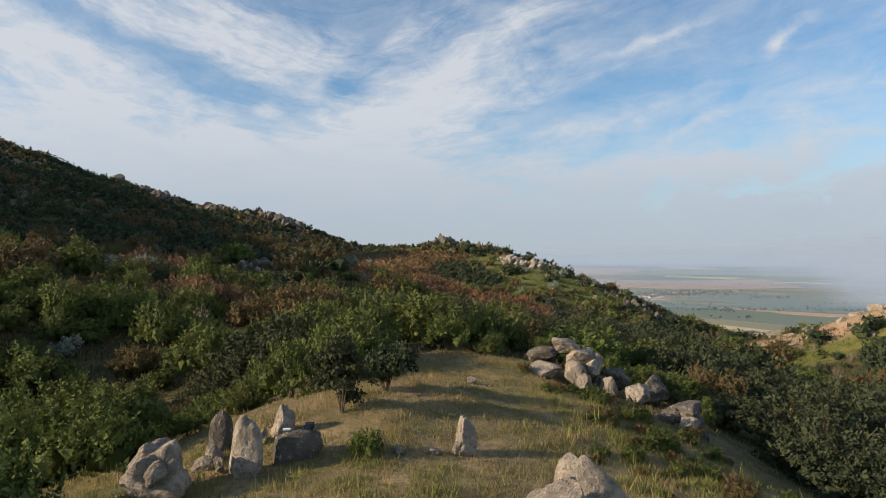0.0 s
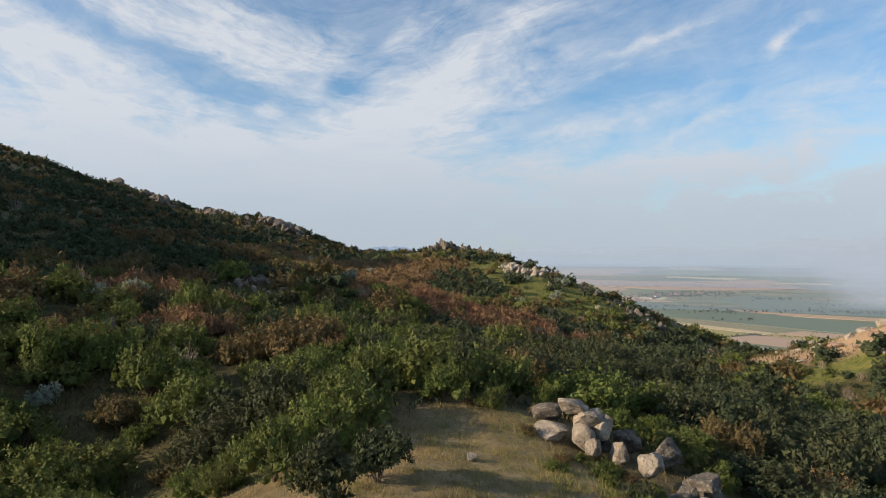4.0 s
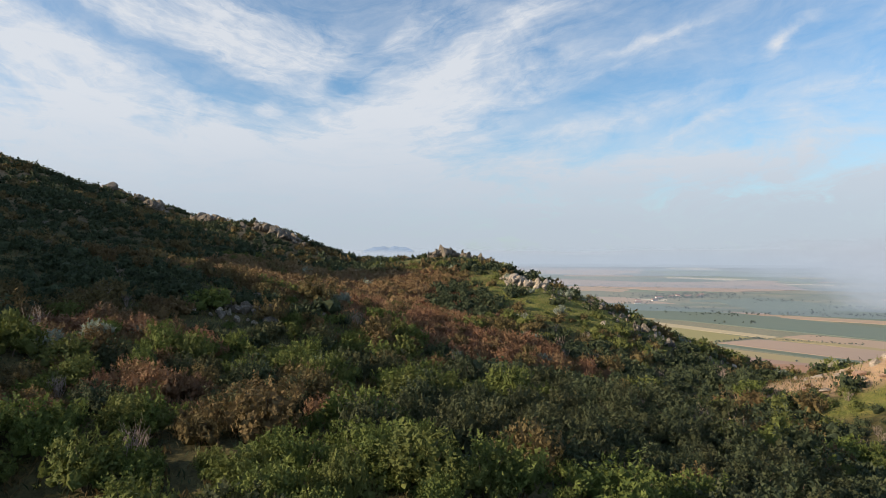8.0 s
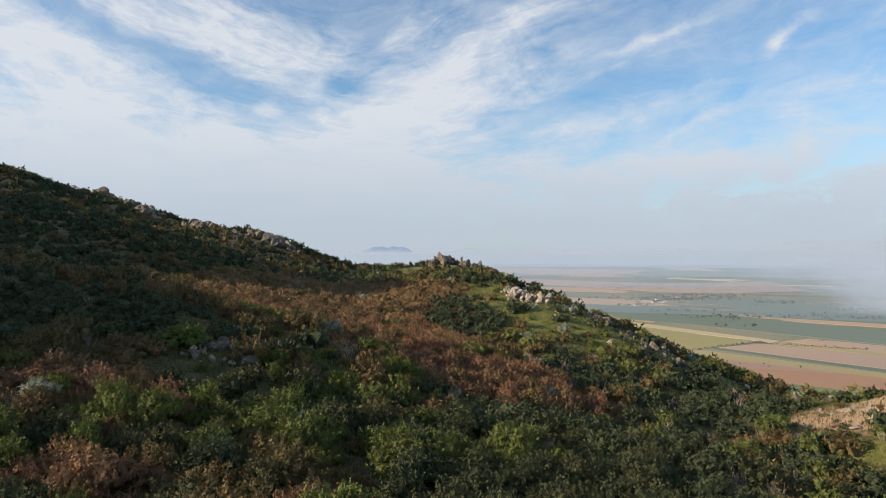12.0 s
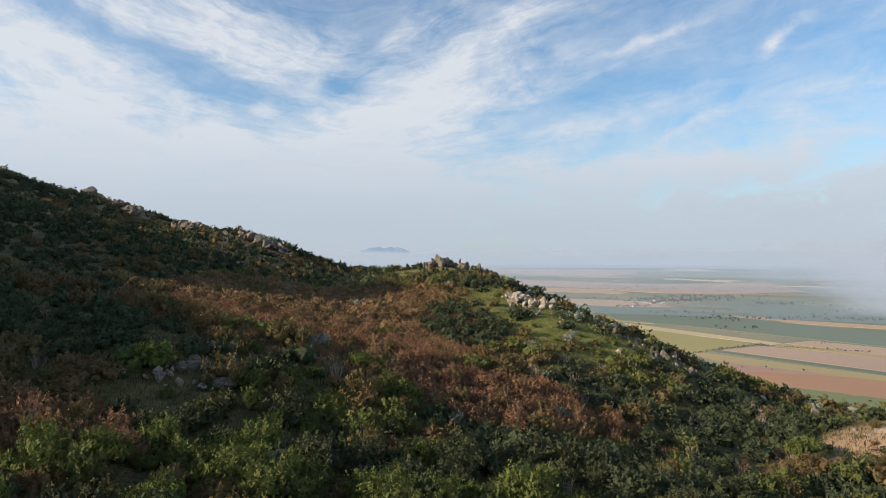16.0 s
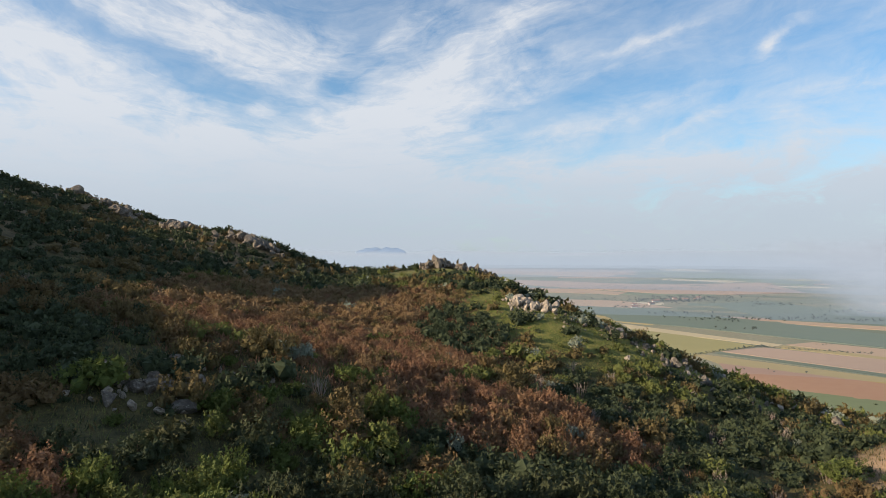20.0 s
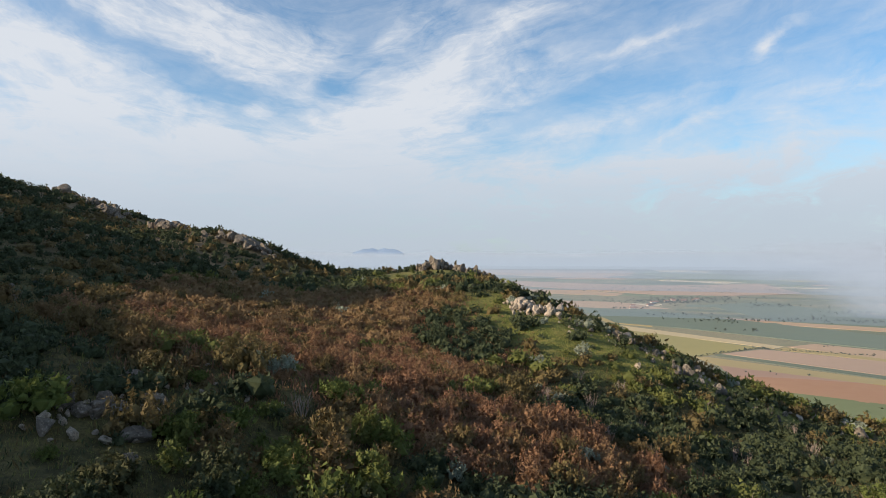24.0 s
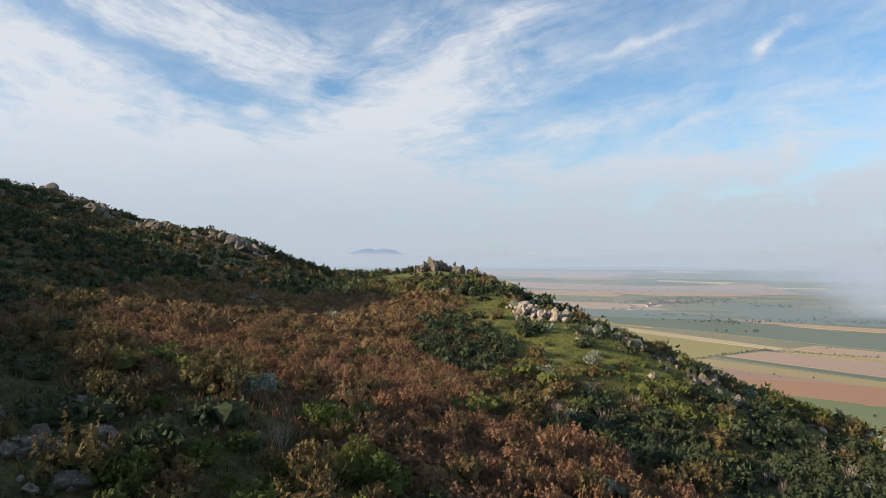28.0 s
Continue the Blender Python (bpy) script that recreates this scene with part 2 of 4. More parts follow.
hill(-100, 200, 128, 26.1)
hill(-250, 500, 128, 23.2)
hill(50, -100, 128, 32.8)
hill(50, 350, 128, 41.0)
hill(-400, 200, 128, 63.3)
hill(-250, 50, 128, 48.0)
hill(190, 130, 64, 29.5)
hill(-185, 505, 64, 12.1)
hill(190, 355, 64, -32.8)
hill(40, 55, 64, -1.2)
hill(-335, 55, 64, -7.2)
hill(-400, 350, 128, 38.0)
hill(-260, 505, 64, 13.7)
hill(190, 505, 64, -9.5)
hill(-400, 650, 128, 54.8)
hill(70, 325, 38, -0.2)
hill(110, 141, 29, 10.9)
hill(-260, 280, 64, -14.2)
hill(-26, 141, 29, 8.8)
hill(-22, 30, 9, -0.3)
hill(22, 30, 9, -1.9)
hill(-250, 650, 128, 19.1)
hill(-250, -100, 128, 18.5)
hill(-65, 325, 38, -6.0)
hill(115, 325, 38, -9.4)
hill(-250, 200, 128, 34.8)
hill(50, 650, 128, -26.7)
hill(-35, 505, 64, 9.8)
hill(-110, 370, 38, 2.6)
hill(-65, 370, 38, 2.2)
hill(190, 430, 64, -9.0)
hill(25, 415, 38, 8.5)
hill(-22, 41, 9, -4.5)
hill(115, 280, 64, 16.4)
hill(110, 209, 29, -8.4)
hill(50, 50, 128, 17.5)
hill(8, 39, 29, 6.8)
hill(-110, 415, 38, 12.4)
hill(-260, 355, 64, 26.9)
hill(-100, 650, 128, -2.1)
hill(-155, 280, 38, 5.6)
hill(-400, 500, 128, 69.2)
hill(-30, 20, 17, -4.9)
hill(-250, 350, 128, 26.8)
hill(-100, -100, 128, 39.0)
hill(-185, 55, 64, 13.6)
hill(190, 55, 64, 7.2)
hill(-110, -20, 64, -10.9)
hill(76, 141, 29, -4.1)
hill(25, 325, 38, 10.9)
hill(-110, 55, 64, -15.7)
hill(-100, 500, 128, 43.8)
hill(25, 280, 38, 5.2)
hill(40, 430, 64, 30.3)
hill(-335, 205, 64, 19.3)
hill(42, 243, 29, 5.3)
hill(115, 430, 64, -12.6)
hill(30, 100, 17, 4.2)
hill(190, 205, 64, 6.6)
hill(-200, 415, 38, -9.1)
hill(-65, 415, 38, -8.9)
hill(-10, 120, 17, -3.1)
hill(30, 160, 17, 3.7)
hill(30, 40, 17, -3.5)
hill(-20, 370, 38, -7.0)
hill(-155, 370, 38, -7.2)
hill(-110, 190, 38, -4.4)
hill(-185, -20, 64, 16.3)
hill(-185, 130, 64, 10.7)
hill(-200, 190, 38, -8.0)
hill(-50, 80, 17, 3.5)
hill(10, 180, 17, 3.9)
hill(76, 107, 29, -7.0)
hill(115, 130, 64, 13.6)
hill(115, 190, 38, -10.5)
hill(200, 50, 128, 19.7)
hill(-100, 350, 128, 22.8)
hill(-100, 50, 128, 27.1)
hill(115, 205, 64, 12.5)
hill(42, 175, 29, -4.3)
hill(-335, 505, 64, -9.6)
hill(-70, 160, 17, 2.7)
hill(115, 370, 38, -6.9)
hill(350, 200, 128, -2.8)
# three unseen rises left of the view, added and sized to shade the slope
hill(-430, 180, 75, 133)
hill(-270, 105, 50, 27)
hill(-190, 75, 35, 9)
hill(9.8, 39.2, 2.2, -0.8)


def land(x, y):
    """The height of the ground, for numbers or arrays: rounded hills on a plain that rises slowly towards the horizon."""
    x, y = np.asarray(x, float), np.asarray(y, float)
    z = np.full(np.broadcast(x, y).shape, PLAIN)
    for hx, hy, radius, height in HILLS:
        z = z + height * np.exp(-((x - hx) ** 2 + (y - hy) ** 2) / (2 * radius**2))
    away = np.maximum(0, (np.hypot(x, y) - 2000) / 2700)
    near = np.exp(-((np.hypot(x, y - 180) / 420) ** 4))
    rough = np.sin(x * 0.21 + 1.3 * np.sin(y * 0.13)) * np.sin(y * 0.19 + 1.1 * np.sin(x * 0.11)) * 0.45
    rough = rough + np.sin(x * 0.83 + 2 * np.sin(y * 0.41)) * np.sin(y * 0.77 + x * 0.3) * 0.10
    return z + 36 * np.minimum(away, 1.1) ** 2 + rough * near


def at(x, y, lift=0.0):
    return Vector((x, y, float(land(x, y)) + lift))


def spot(x, y, cx, cy, rx, ry, lean=0.0):
    """1 in the middle of an oval, 0 outside it."""
    c, s = math.cos(radians(lean)), math.sin(radians(lean))
    u, v = (x - cx) * c + (y - cy) * s, (y - cy) * c - (x - cx) * s
    return np.clip(1.6 - (u / rx) ** 2 - (v / ry) ** 2, 0, 1)


def dryness(x, y):
    a = np.maximum(spot(x, y, 2.5, 30, 8, 15, -8), spot(x, y, 0.5, 20, 14, 9))
    return np.maximum.reduce([a, 0.75 * spot(x, y, 2, 5, 22, 16), 0.3 * spot(x, y, 105, 152, 26, 16)])


def greenness(x, y):
    return np.maximum.reduce([spot(x, y, 38, 252, 26, 42, 30), 0.8 * spot(x, y, 75, 232, 34, 12, -20), 0.8 * spot(x, y, 5, 385, 40, 30),
                              0.9 * spot(x, y, 88, 132, 18, 5), 0.2 * spot(x, y, -95, 165, 30, 60)])


def soilness(x, y):
    return np.maximum.reduce([1.0 * spot(x, y, 97, 150, 26, 13), 0.4 * spot(x, y, -200, 350, 120, 120), 0.35 * spot(x, y, 3, 28, 12, 20)])


def graded(lo, hi, core_lo, core_hi, step, grow):
    """Grid lines: even steps in the core, wider and wider outside it."""
    lines = list(np.arange(core_lo, core_hi + step / 2, step))
    up = down = step
    while lines[-1] < hi:
        up *= grow
        lines.append(min(lines[-1] + up, hi))
    while lines[0] > lo:
        down *= grow
        lines.insert(0, max(lines[0] - down, lo))
    return np.array(lines)


def mesh_of(name, verts, faces, mats, smooth=False, slots=None):
    me = bpy.data.meshes.new(name)
    verts = np.asarray(verts, np.float32)
    sizes = len(faces[0])
    flat = np.asarray(faces, np.int32)
    me.vertices.add(len(verts))
    me.vertices.foreach_set("co", verts.ravel())
    me.loops.add(flat.size)
    me.loops.foreach_set("vertex_index", flat.ravel())
    me.polygons.add(len(flat))
    me.polygons.foreach_set("loop_start", np.arange(0, flat.size, sizes, dtype=np.int32))
    me.polygons.foreach_set("loop_total", np.full(len(flat), sizes, np.int32))
    if slots is not None:
        me.polygons.foreach_set("material_index", np.asarray(slots, np.int32))
    me.update(calc_edges=True)
    me.polygons.foreach_set("use_smooth", np.full(len(flat), smooth))
    for m in mats if isinstance(mats, (list, tuple)) else [mats]:
        me.materials.append(m)
    return me


def grid(nx, ny):
    i = np.arange((nx - 1) * (ny - 1))
    a = (i // (nx - 1)) * nx + i % (nx - 1)
    return np.stack([a, a + 1, a + nx + 1, a + nx], 1)


def ground():
    xs = graded(-4900, 4900, -60, 120, 1.4, 1.04)
    ys = graded(-600, 4900, 4, 260, 1.4, 1.04)
    gx, gy = np.meshgrid(xs, ys)
    gz = land(gx, gy)
    me = mesh_of("ground", np.stack([gx.ravel(), gy.ravel(), gz.ravel()], 1), grid(len(xs), len(ys)), GROUND, True)
    far = np.clip((np.hypot(gx, gy - 150) - 430) / 120, 0, 1) * np.clip((-gz - 70) / 20, 0, 1)
    for name, values in (("dry", dryness(gx, gy)), ("green", greenness(gx, gy)), ("soil", soilness(gx, gy)), ("farm", far)):
        me.attributes.new(name, "FLOAT", "POINT").data.foreach_set("value", values.ravel().astype(np.float32))
    tagged(new("ground", me), "rough hillside of dry grass, soil and scrub above a farmed plain", "ground", kind="structure")


ground()

FIELD = {
    "green": plain_material("grey_green_crop", (0.120, 0.155, 0.077), (0.172, 0.198, 0.103), 0.01),
    "red": plain_material("red_brown_soil", (0.284, 0.163, 0.103), (0.344, 0.215, 0.138), 0.008),
    "yellow": plain_material("yellow_crop", (0.292, 0.224, 0.077), (0.361, 0.284, 0.112), 0.01),
    "dark": plain_material("dark_crop", (0.086, 0.112, 0.060), (0.129, 0.146, 0.077), 0.01),
    "pink": plain_material("pink_brown_soil", (0.344, 0.232, 0.155), (0.396, 0.275, 0.181), 0.008),
    "olive": plain_material("olive_yellow_crop", (0.241, 0.215, 0.052), (0.310, 0.258, 0.077), 0.01),
    "cream": plain_material("cream_stubble", (0.413, 0.327, 0.172), (0.464, 0.378, 0.215), 0.01),
    "tan": plain_material("tan_stubble", (0.361, 0.249, 0.155), (0.413, 0.292, 0.181), 0.008),
    "teal": plain_material("blue_green_crop", (0.103, 0.142, 0.099), (0.146, 0.172, 0.112), 0.006),
    "pale": plain_material("pale_stubble", (0.473, 0.404, 0.275), (0.516, 0.447, 0.310), 0.01),
}


def field(kind, *corners):
    """A ploughed or sown field: a low slab that follows the plain."""
    bm = bmesh.new()
    corners = tuple(corners)
    lift = 0.3 + 0.0003 * max(0, max(math.hypot(*c) for c in corners) - 900)
    face = bm.faces.new([bm.verts.new(at(x, y, lift)) for x, y in corners])
    bm.normal_update()
    if face.normal.z < 0:
        face.normal_flip()
    bmesh.ops.triangulate(bm, faces=[face])
    bmesh.ops.subdivide_edges(bm, edges=bm.edges[:], cuts=4, use_grid_fill=True)
    for v in bm.verts:
        v.co.z = float(land(v.co.x, v.co.y)) + lift
    rim = [e for e in bm.edges if e.is_boundary]
    made = bmesh.ops.extrude_edge_only(bm, edges=rim)
    bmesh.ops.translate(bm, vec=(0, 0, -lift - 1), verts=[v for v in made["geom"] if isinstance(v, bmesh.types.BMVert)])
    me = bpy.data.meshes.new("field")
    bm.to_mesh(me)
    me.materials.append(FIELD[kind])
    names = {"green": "grey-green", "red": "red-brown ploughed", "yellow": "bright yellow", "dark": "dark green", "pink": "pinkish ploughed", "olive": "olive-yellow",
             "cream": "cream stubble", "tan": "tan stubble", "teal": "blue-green", "pale": "pale stubble"}
    tagged(new("field", me), f"{names[kind]} farm field on the plain below", "field", "fields on the plain", "structure")


field("green", (298, 636), (399, 523), (331, 446), (209, 467))
field("red", (317, 752), (453, 585), (398, 522), (286, 642))
field("yellow", (311, 805), (323, 809), (472, 606), (452, 584), (316, 750))
field("dark", (338, 813), (350, 823), (487, 624), (472, 606))
field("pink", (354, 826), (421, 856), (560, 706), (487, 624))
field("olive", (317, 1075), (327, 1064), (421, 868), (297, 796), (274, 831))
field("cream", (322, 1135), (334, 1114), (460, 879), (439, 862), (314, 1064))
field("tan", (463, 879), (515, 904), (619, 774), (561, 708))
field("yellow", (457, 874), (479, 845), (577, 725), (555, 700), (435, 855))
field("teal", (336, 1471), (473, 1432), (719, 887), (621, 776), (410, 1093), (325, 1180))
field("yellow", (315, 1292), (400, 1178), (367, 1114), (311, 1180))
field("tan", (607, 1184), (696, 1196), (820, 1002), (787, 964), (607, 1130))
field("teal", (662, 1584), (845, 1672), (916, 1111), (831, 1015), (615, 1198))
field("tan", (140, 1834), (479, 1679), (535, 1467), (423, 1469), (126, 1657))
field("tan", (183, 2384), (519, 2234), (602, 2031), (548, 1937), (167, 2177))
field("pink", (237, 3065), (834, 2537), (1336, 2604), (1157, 2013), (896, 1929), (699, 1960), (213, 2761))
field("dark", (858, 2641), (1025, 2913), (1202, 2660), (1006, 2371))
field("pale", (1043, 2963), (1097, 3037), (1246, 2678), (1194, 2617))
field("pink", (335, 4299), (1230, 3967), (1194, 3748), (848, 3201), (286, 3686))
field("pale", (1432, 4091), (1600, 4059), (1677, 3849), (1595, 3719), (1383, 3904))
field("green", (1188, 3678), (1582, 3615), (1552, 2582), (1387, 2400), (1285, 2838))


def strips():
    """Narrow strips of many crops between the larger fields, thinner to the eye the farther they lie."""
    rng = np.random.default_rng(44)
    tones = ("teal", "dark", "green", "pink", "teal", "tan", "green", "pale", "dark", "olive")
    far, k = 1290.0, 0
    while far < 4100:
        deep = far * rng.uniform(0.018, 0.045)
        start = rng.uniform(8, 14)
        while start < 42:
            wide = rng.uniform(3.5, 12)
            if rng.random() < 0.62:
                a, b = radians(start), radians(start + wide)
                field(tones[k % 10], *((r * math.sin(w), r * math.cos(w)) for r, w in ((far, a), (far, b), (far + deep, b), (far + deep, a))))
                k += int(rng.integers(1, 4))
            start += wide + rng.uniform(0.1, 3)
        far += deep * rng.uniform(1.3, 2.6)


strips()


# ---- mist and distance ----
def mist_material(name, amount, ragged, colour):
    """Far air as a see-through sheet that emits its colour in place of scattered daylight and hides part of what is
    behind it: thin and torn at the edges.
    """
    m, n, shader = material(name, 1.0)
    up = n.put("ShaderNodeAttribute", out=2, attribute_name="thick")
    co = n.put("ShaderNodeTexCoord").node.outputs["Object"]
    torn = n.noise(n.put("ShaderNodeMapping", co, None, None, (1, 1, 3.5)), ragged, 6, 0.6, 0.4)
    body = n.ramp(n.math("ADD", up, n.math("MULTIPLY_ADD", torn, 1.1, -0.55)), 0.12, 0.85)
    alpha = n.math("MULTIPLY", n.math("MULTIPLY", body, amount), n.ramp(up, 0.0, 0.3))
    scatter_glow = n.put("ShaderNodeEmission", (*colour, 1), 1.0)
    n.tree.links.new(n.put("ShaderNodeMixShader", alpha, n.put("ShaderNodeBsdfTransparent"), scatter_glow), n.tree.nodes["Material Output"].inputs[0])
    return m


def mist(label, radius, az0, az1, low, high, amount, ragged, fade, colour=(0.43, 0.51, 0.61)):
    """A curved glowing sheet round the hill, for banks of mist and for distance haze; fade gives its thickness along
    (0..1) and up (0..1).
    """
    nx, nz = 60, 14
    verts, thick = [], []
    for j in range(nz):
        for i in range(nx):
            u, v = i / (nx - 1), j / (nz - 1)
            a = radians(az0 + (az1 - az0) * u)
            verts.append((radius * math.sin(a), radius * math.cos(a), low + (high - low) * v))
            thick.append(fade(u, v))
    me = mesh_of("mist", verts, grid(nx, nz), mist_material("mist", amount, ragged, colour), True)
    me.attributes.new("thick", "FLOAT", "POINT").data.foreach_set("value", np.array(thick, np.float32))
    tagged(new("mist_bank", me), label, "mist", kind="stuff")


def hump(v, peak, spread):
    return math.exp(-(((v - peak) / spread) ** 2))


def edge(u, soft=0.12):
    """Fades out at both ends."""
    k = min(1, min(u, 1 - u) / soft)
    return k * k * (3 - 2 * k)


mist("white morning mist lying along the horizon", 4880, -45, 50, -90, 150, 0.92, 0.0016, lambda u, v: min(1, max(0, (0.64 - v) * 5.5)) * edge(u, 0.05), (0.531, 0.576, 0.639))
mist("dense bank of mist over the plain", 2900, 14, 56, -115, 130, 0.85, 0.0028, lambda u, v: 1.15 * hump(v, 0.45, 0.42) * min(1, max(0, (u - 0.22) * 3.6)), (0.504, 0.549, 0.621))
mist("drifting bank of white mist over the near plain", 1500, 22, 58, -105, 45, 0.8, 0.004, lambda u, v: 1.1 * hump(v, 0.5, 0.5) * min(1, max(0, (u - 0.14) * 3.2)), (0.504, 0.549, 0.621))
# from here on: distance haze laid over the plain as faintly glowing sheets
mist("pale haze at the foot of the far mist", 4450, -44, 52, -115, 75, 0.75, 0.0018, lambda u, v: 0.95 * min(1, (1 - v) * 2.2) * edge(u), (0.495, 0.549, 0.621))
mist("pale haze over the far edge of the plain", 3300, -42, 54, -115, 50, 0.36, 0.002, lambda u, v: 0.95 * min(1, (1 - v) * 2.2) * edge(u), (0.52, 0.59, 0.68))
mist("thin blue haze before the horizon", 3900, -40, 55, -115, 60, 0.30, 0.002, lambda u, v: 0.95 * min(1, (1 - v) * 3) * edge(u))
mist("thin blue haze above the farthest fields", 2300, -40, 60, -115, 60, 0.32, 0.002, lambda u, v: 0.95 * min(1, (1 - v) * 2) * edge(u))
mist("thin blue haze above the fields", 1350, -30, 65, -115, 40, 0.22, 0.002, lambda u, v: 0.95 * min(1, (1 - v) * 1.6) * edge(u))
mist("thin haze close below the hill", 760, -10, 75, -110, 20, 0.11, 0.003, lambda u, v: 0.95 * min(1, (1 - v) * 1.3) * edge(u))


def mountain():
    """A far ridge above the mist; the blue of the hazy air is put into its base colour."""
    nx, nz = 70, 12
    verts = []
    for j in range(nz):
        for i in range(nx):
            u, v = i / (nx - 1), j / (nz - 1)
            a = radians(-7.3 + 4.8 * u)
            top = 76 * (min(1, 4 * u, 5 * (1 - u)) ** 0.35) + 14 * noise.noise((u * 9, 0, 3)) + 4 * noise.noise((u * 31, 0, 5))
            r = 4920 + 20 * v
            verts.append((r * math.sin(a), r * math.cos(a), -60 + (top + 60) * v))
    me = mesh_of("mountain", verts, grid(nx, nz), plain_material("haze_tinted_far_rock", (0.33, 0.44, 0.60), (0.37, 0.48, 0.64), 0.01), True)
    tagged(new("mountain", me), "far blue mountain ridge above the mist", "mountain", kind="structure")


mountain()


# ---- shapes for plants and rocks ----
def part(name, me, parent, label=""):
    ob = new(name, me)
    ob.parent = parent
    return tagged(ob, label)


def leaves(rng, centres, radii, count, size, upright=0.0, long=1.75):
    """Sprigs of pointed leaves on the outside of a heap of lobes; the leaves of one sprig lie roughly one way."""
    per = 10 if count > 300 else 5
    m = max(1, count // per)
    pick = rng.choice(len(centres), m, p=radii**2 / (radii**2).sum())
    way = rng.normal(size=(m, 3))
    way[:, 2] = np.abs(way[:, 2]) * 0.95 - 0.35
    way /= np.linalg.norm(way, axis=1)[:, None]
    root = centres[pick] + way * (radii[pick] * (0.86 + 0.14 * rng.normal(size=m)))[:, None] * np.array([1, 1, 0.9])
    axis = way * 0.75 + rng.normal(size=(m, 3)) * 0.32 + np.array([0, 0, 0.45 + upright])
    axis /= np.linalg.norm(axis, axis=1)[:, None]
    reach = np.minimum(4.2 * size, 0.75 * radii[pick]) * rng.uniform(0.5, 1.5, m)
    flat = way + rng.normal(size=(m, 3)) * 0.42
    k = np.repeat(np.arange(m), per)
    n = m * per
    step = np.tile((np.arange(per) + 0.5) / per, m)[:, None]
    base = root[k] + axis[k] * reach[k][:, None] * step + rng.normal(size=(n, 3)) * size * 0.55 * (1.15 - 0.6 * step)
    face = flat[k] + rng.normal(size=(n, 3)) * 0.34
    face /= np.linalg.norm(face, axis=1)[:, None]
    tip = axis[k] + rng.normal(size=(n, 3)) * 0.55
    tip -= face * (tip * face).sum(1)[:, None] * 0.9
    tip /= np.linalg.norm(tip, axis=1)[:, None] + 1e-9
    side = np.cross(tip, face)
    side /= np.linalg.norm(side, axis=1)[:, None] + 1e-9
    s = size * rng.uniform(0.6, 1.4, n)[:, None]
    verts = np.stack([base - side * s * 0.5, base + side * s * 0.5, base + tip * s * long * 0.75], 1).reshape(-1, 3)
    return verts, np.arange(3 * n).reshape(-1, 3)


def ball(detail):
    bm = bmesh.new()
    bmesh.ops.create_icosphere(bm, subdivisions=detail, radius=1)
    v = np.array([p.co for p in bm.verts])
    t = np.array([[p.index for p in q.verts] for q in bm.faces])
    bm.free()
    return v, t


BALL = {k: ball(k) for k in (1, 2, 3, 4)}


def joined(pieces):
    verts, faces, shift = [], [], 0
    for v, t in pieces:
        verts.append(v)
        faces.append(t + shift)
        shift += len(v)
    return np.concatenate(verts), np.concatenate(faces)


def tube(points, radii, sides=5):
    """A bent stem through the points."""
    points = [Vector(p) for p in points]
    verts, faces = [], []
    for k, (p, r) in enumerate(zip(points, radii)):
        along = (points[min(k + 1, len(points) - 1)] - points[max(k - 1, 0)]).normalized()
        a = along.orthogonal().normalized()
        b = along.cross(a)
        for i in range(sides):
            w = 2 * math.pi * i / sides
            verts.append(p + (a * math.cos(w) + b * math.sin(w)) * r)
        if k:
            for i in range(sides):
                j = (i + 1) % sides
                q = (k - 1) * sides
                faces += [(q + i, q + j, q + sides + j), (q + i, q + sides + j, q + sides + i)]
    return np.array([tuple(v) for v in verts]), np.array(faces)


def heap(rng, width, height, lobes, fat=1.0):
    """The lobes of a shrub: middles and radii."""
    a = rng.uniform(0, 2 * math.pi, lobes)
    d = np.sqrt(rng.random(lobes)) * width * 0.36
    r = fat * width * rng.uniform(0.10, 0.23, lobes) * (1 - 0.25 * d / (width * 0.36))
    top = height * (1 - 0.45 * (d / (width * 0.36)) ** 2) * rng.uniform(0.6, 1.1, lobes)
    z = np.maximum(top - r, r * 0.55)
    return np.stack([np.cos(a) * d, np.sin(a) * d, z], 1), r


def foliage_mesh(seed, kind, width, height, lobes, count, size, upright=0.0, core=0.55):
    rng = np.random.default_rng(seed)
    c, r = heap(rng, width, height, lobes, 1.0 + max(0, 20 - lobes) * 0.035)
    pieces = [leaves(rng, c, r, count, size, upright)]
    bv, bt = BALL[1]
    for p, q in zip(c, r):
        bumpy = bv * (1 + 0.2 * rng.normal(size=(len(bv), 1)))
        pieces.append((p * np.array([0.95, 0.95, 0.85]) + bumpy * q * core, bt))
    v, t = joined(pieces)
    return mesh_of(kind + "_foliage", v, t, LEAF[kind])


def stems_mesh(seed, width, height, count, mat):
    rng = np.random.default_rng(seed)
    pieces = []
    for k in range(count):
        a = rng.uniform(0, 6.28)
        out = width * rng.uniform(0.12, 0.33)
        end = np.array([math.cos(a) * out, math.sin(a) * out, height * rng.uniform(0.6, 0.85)])
        mid = end * np.array([0.4, 0.4, 0.5]) + rng.normal(size=3) * 0.08
        pieces.append(tube([(0.06 * math.cos(a), 0.06 * math.sin(a), -0.25), mid, end], [0.05, 0.035, 0.012], 4))
    v, t = joined(pieces)
    return mesh_of("stems", v, t, mat)


def place(ob, x, y, lift, turn, scale):
    ob.matrix_basis = Matrix.Translation(at(x, y, lift)) @ Matrix.Rotation(turn, 4, "Z") @ Matrix.Diagonal((*scale, 1))


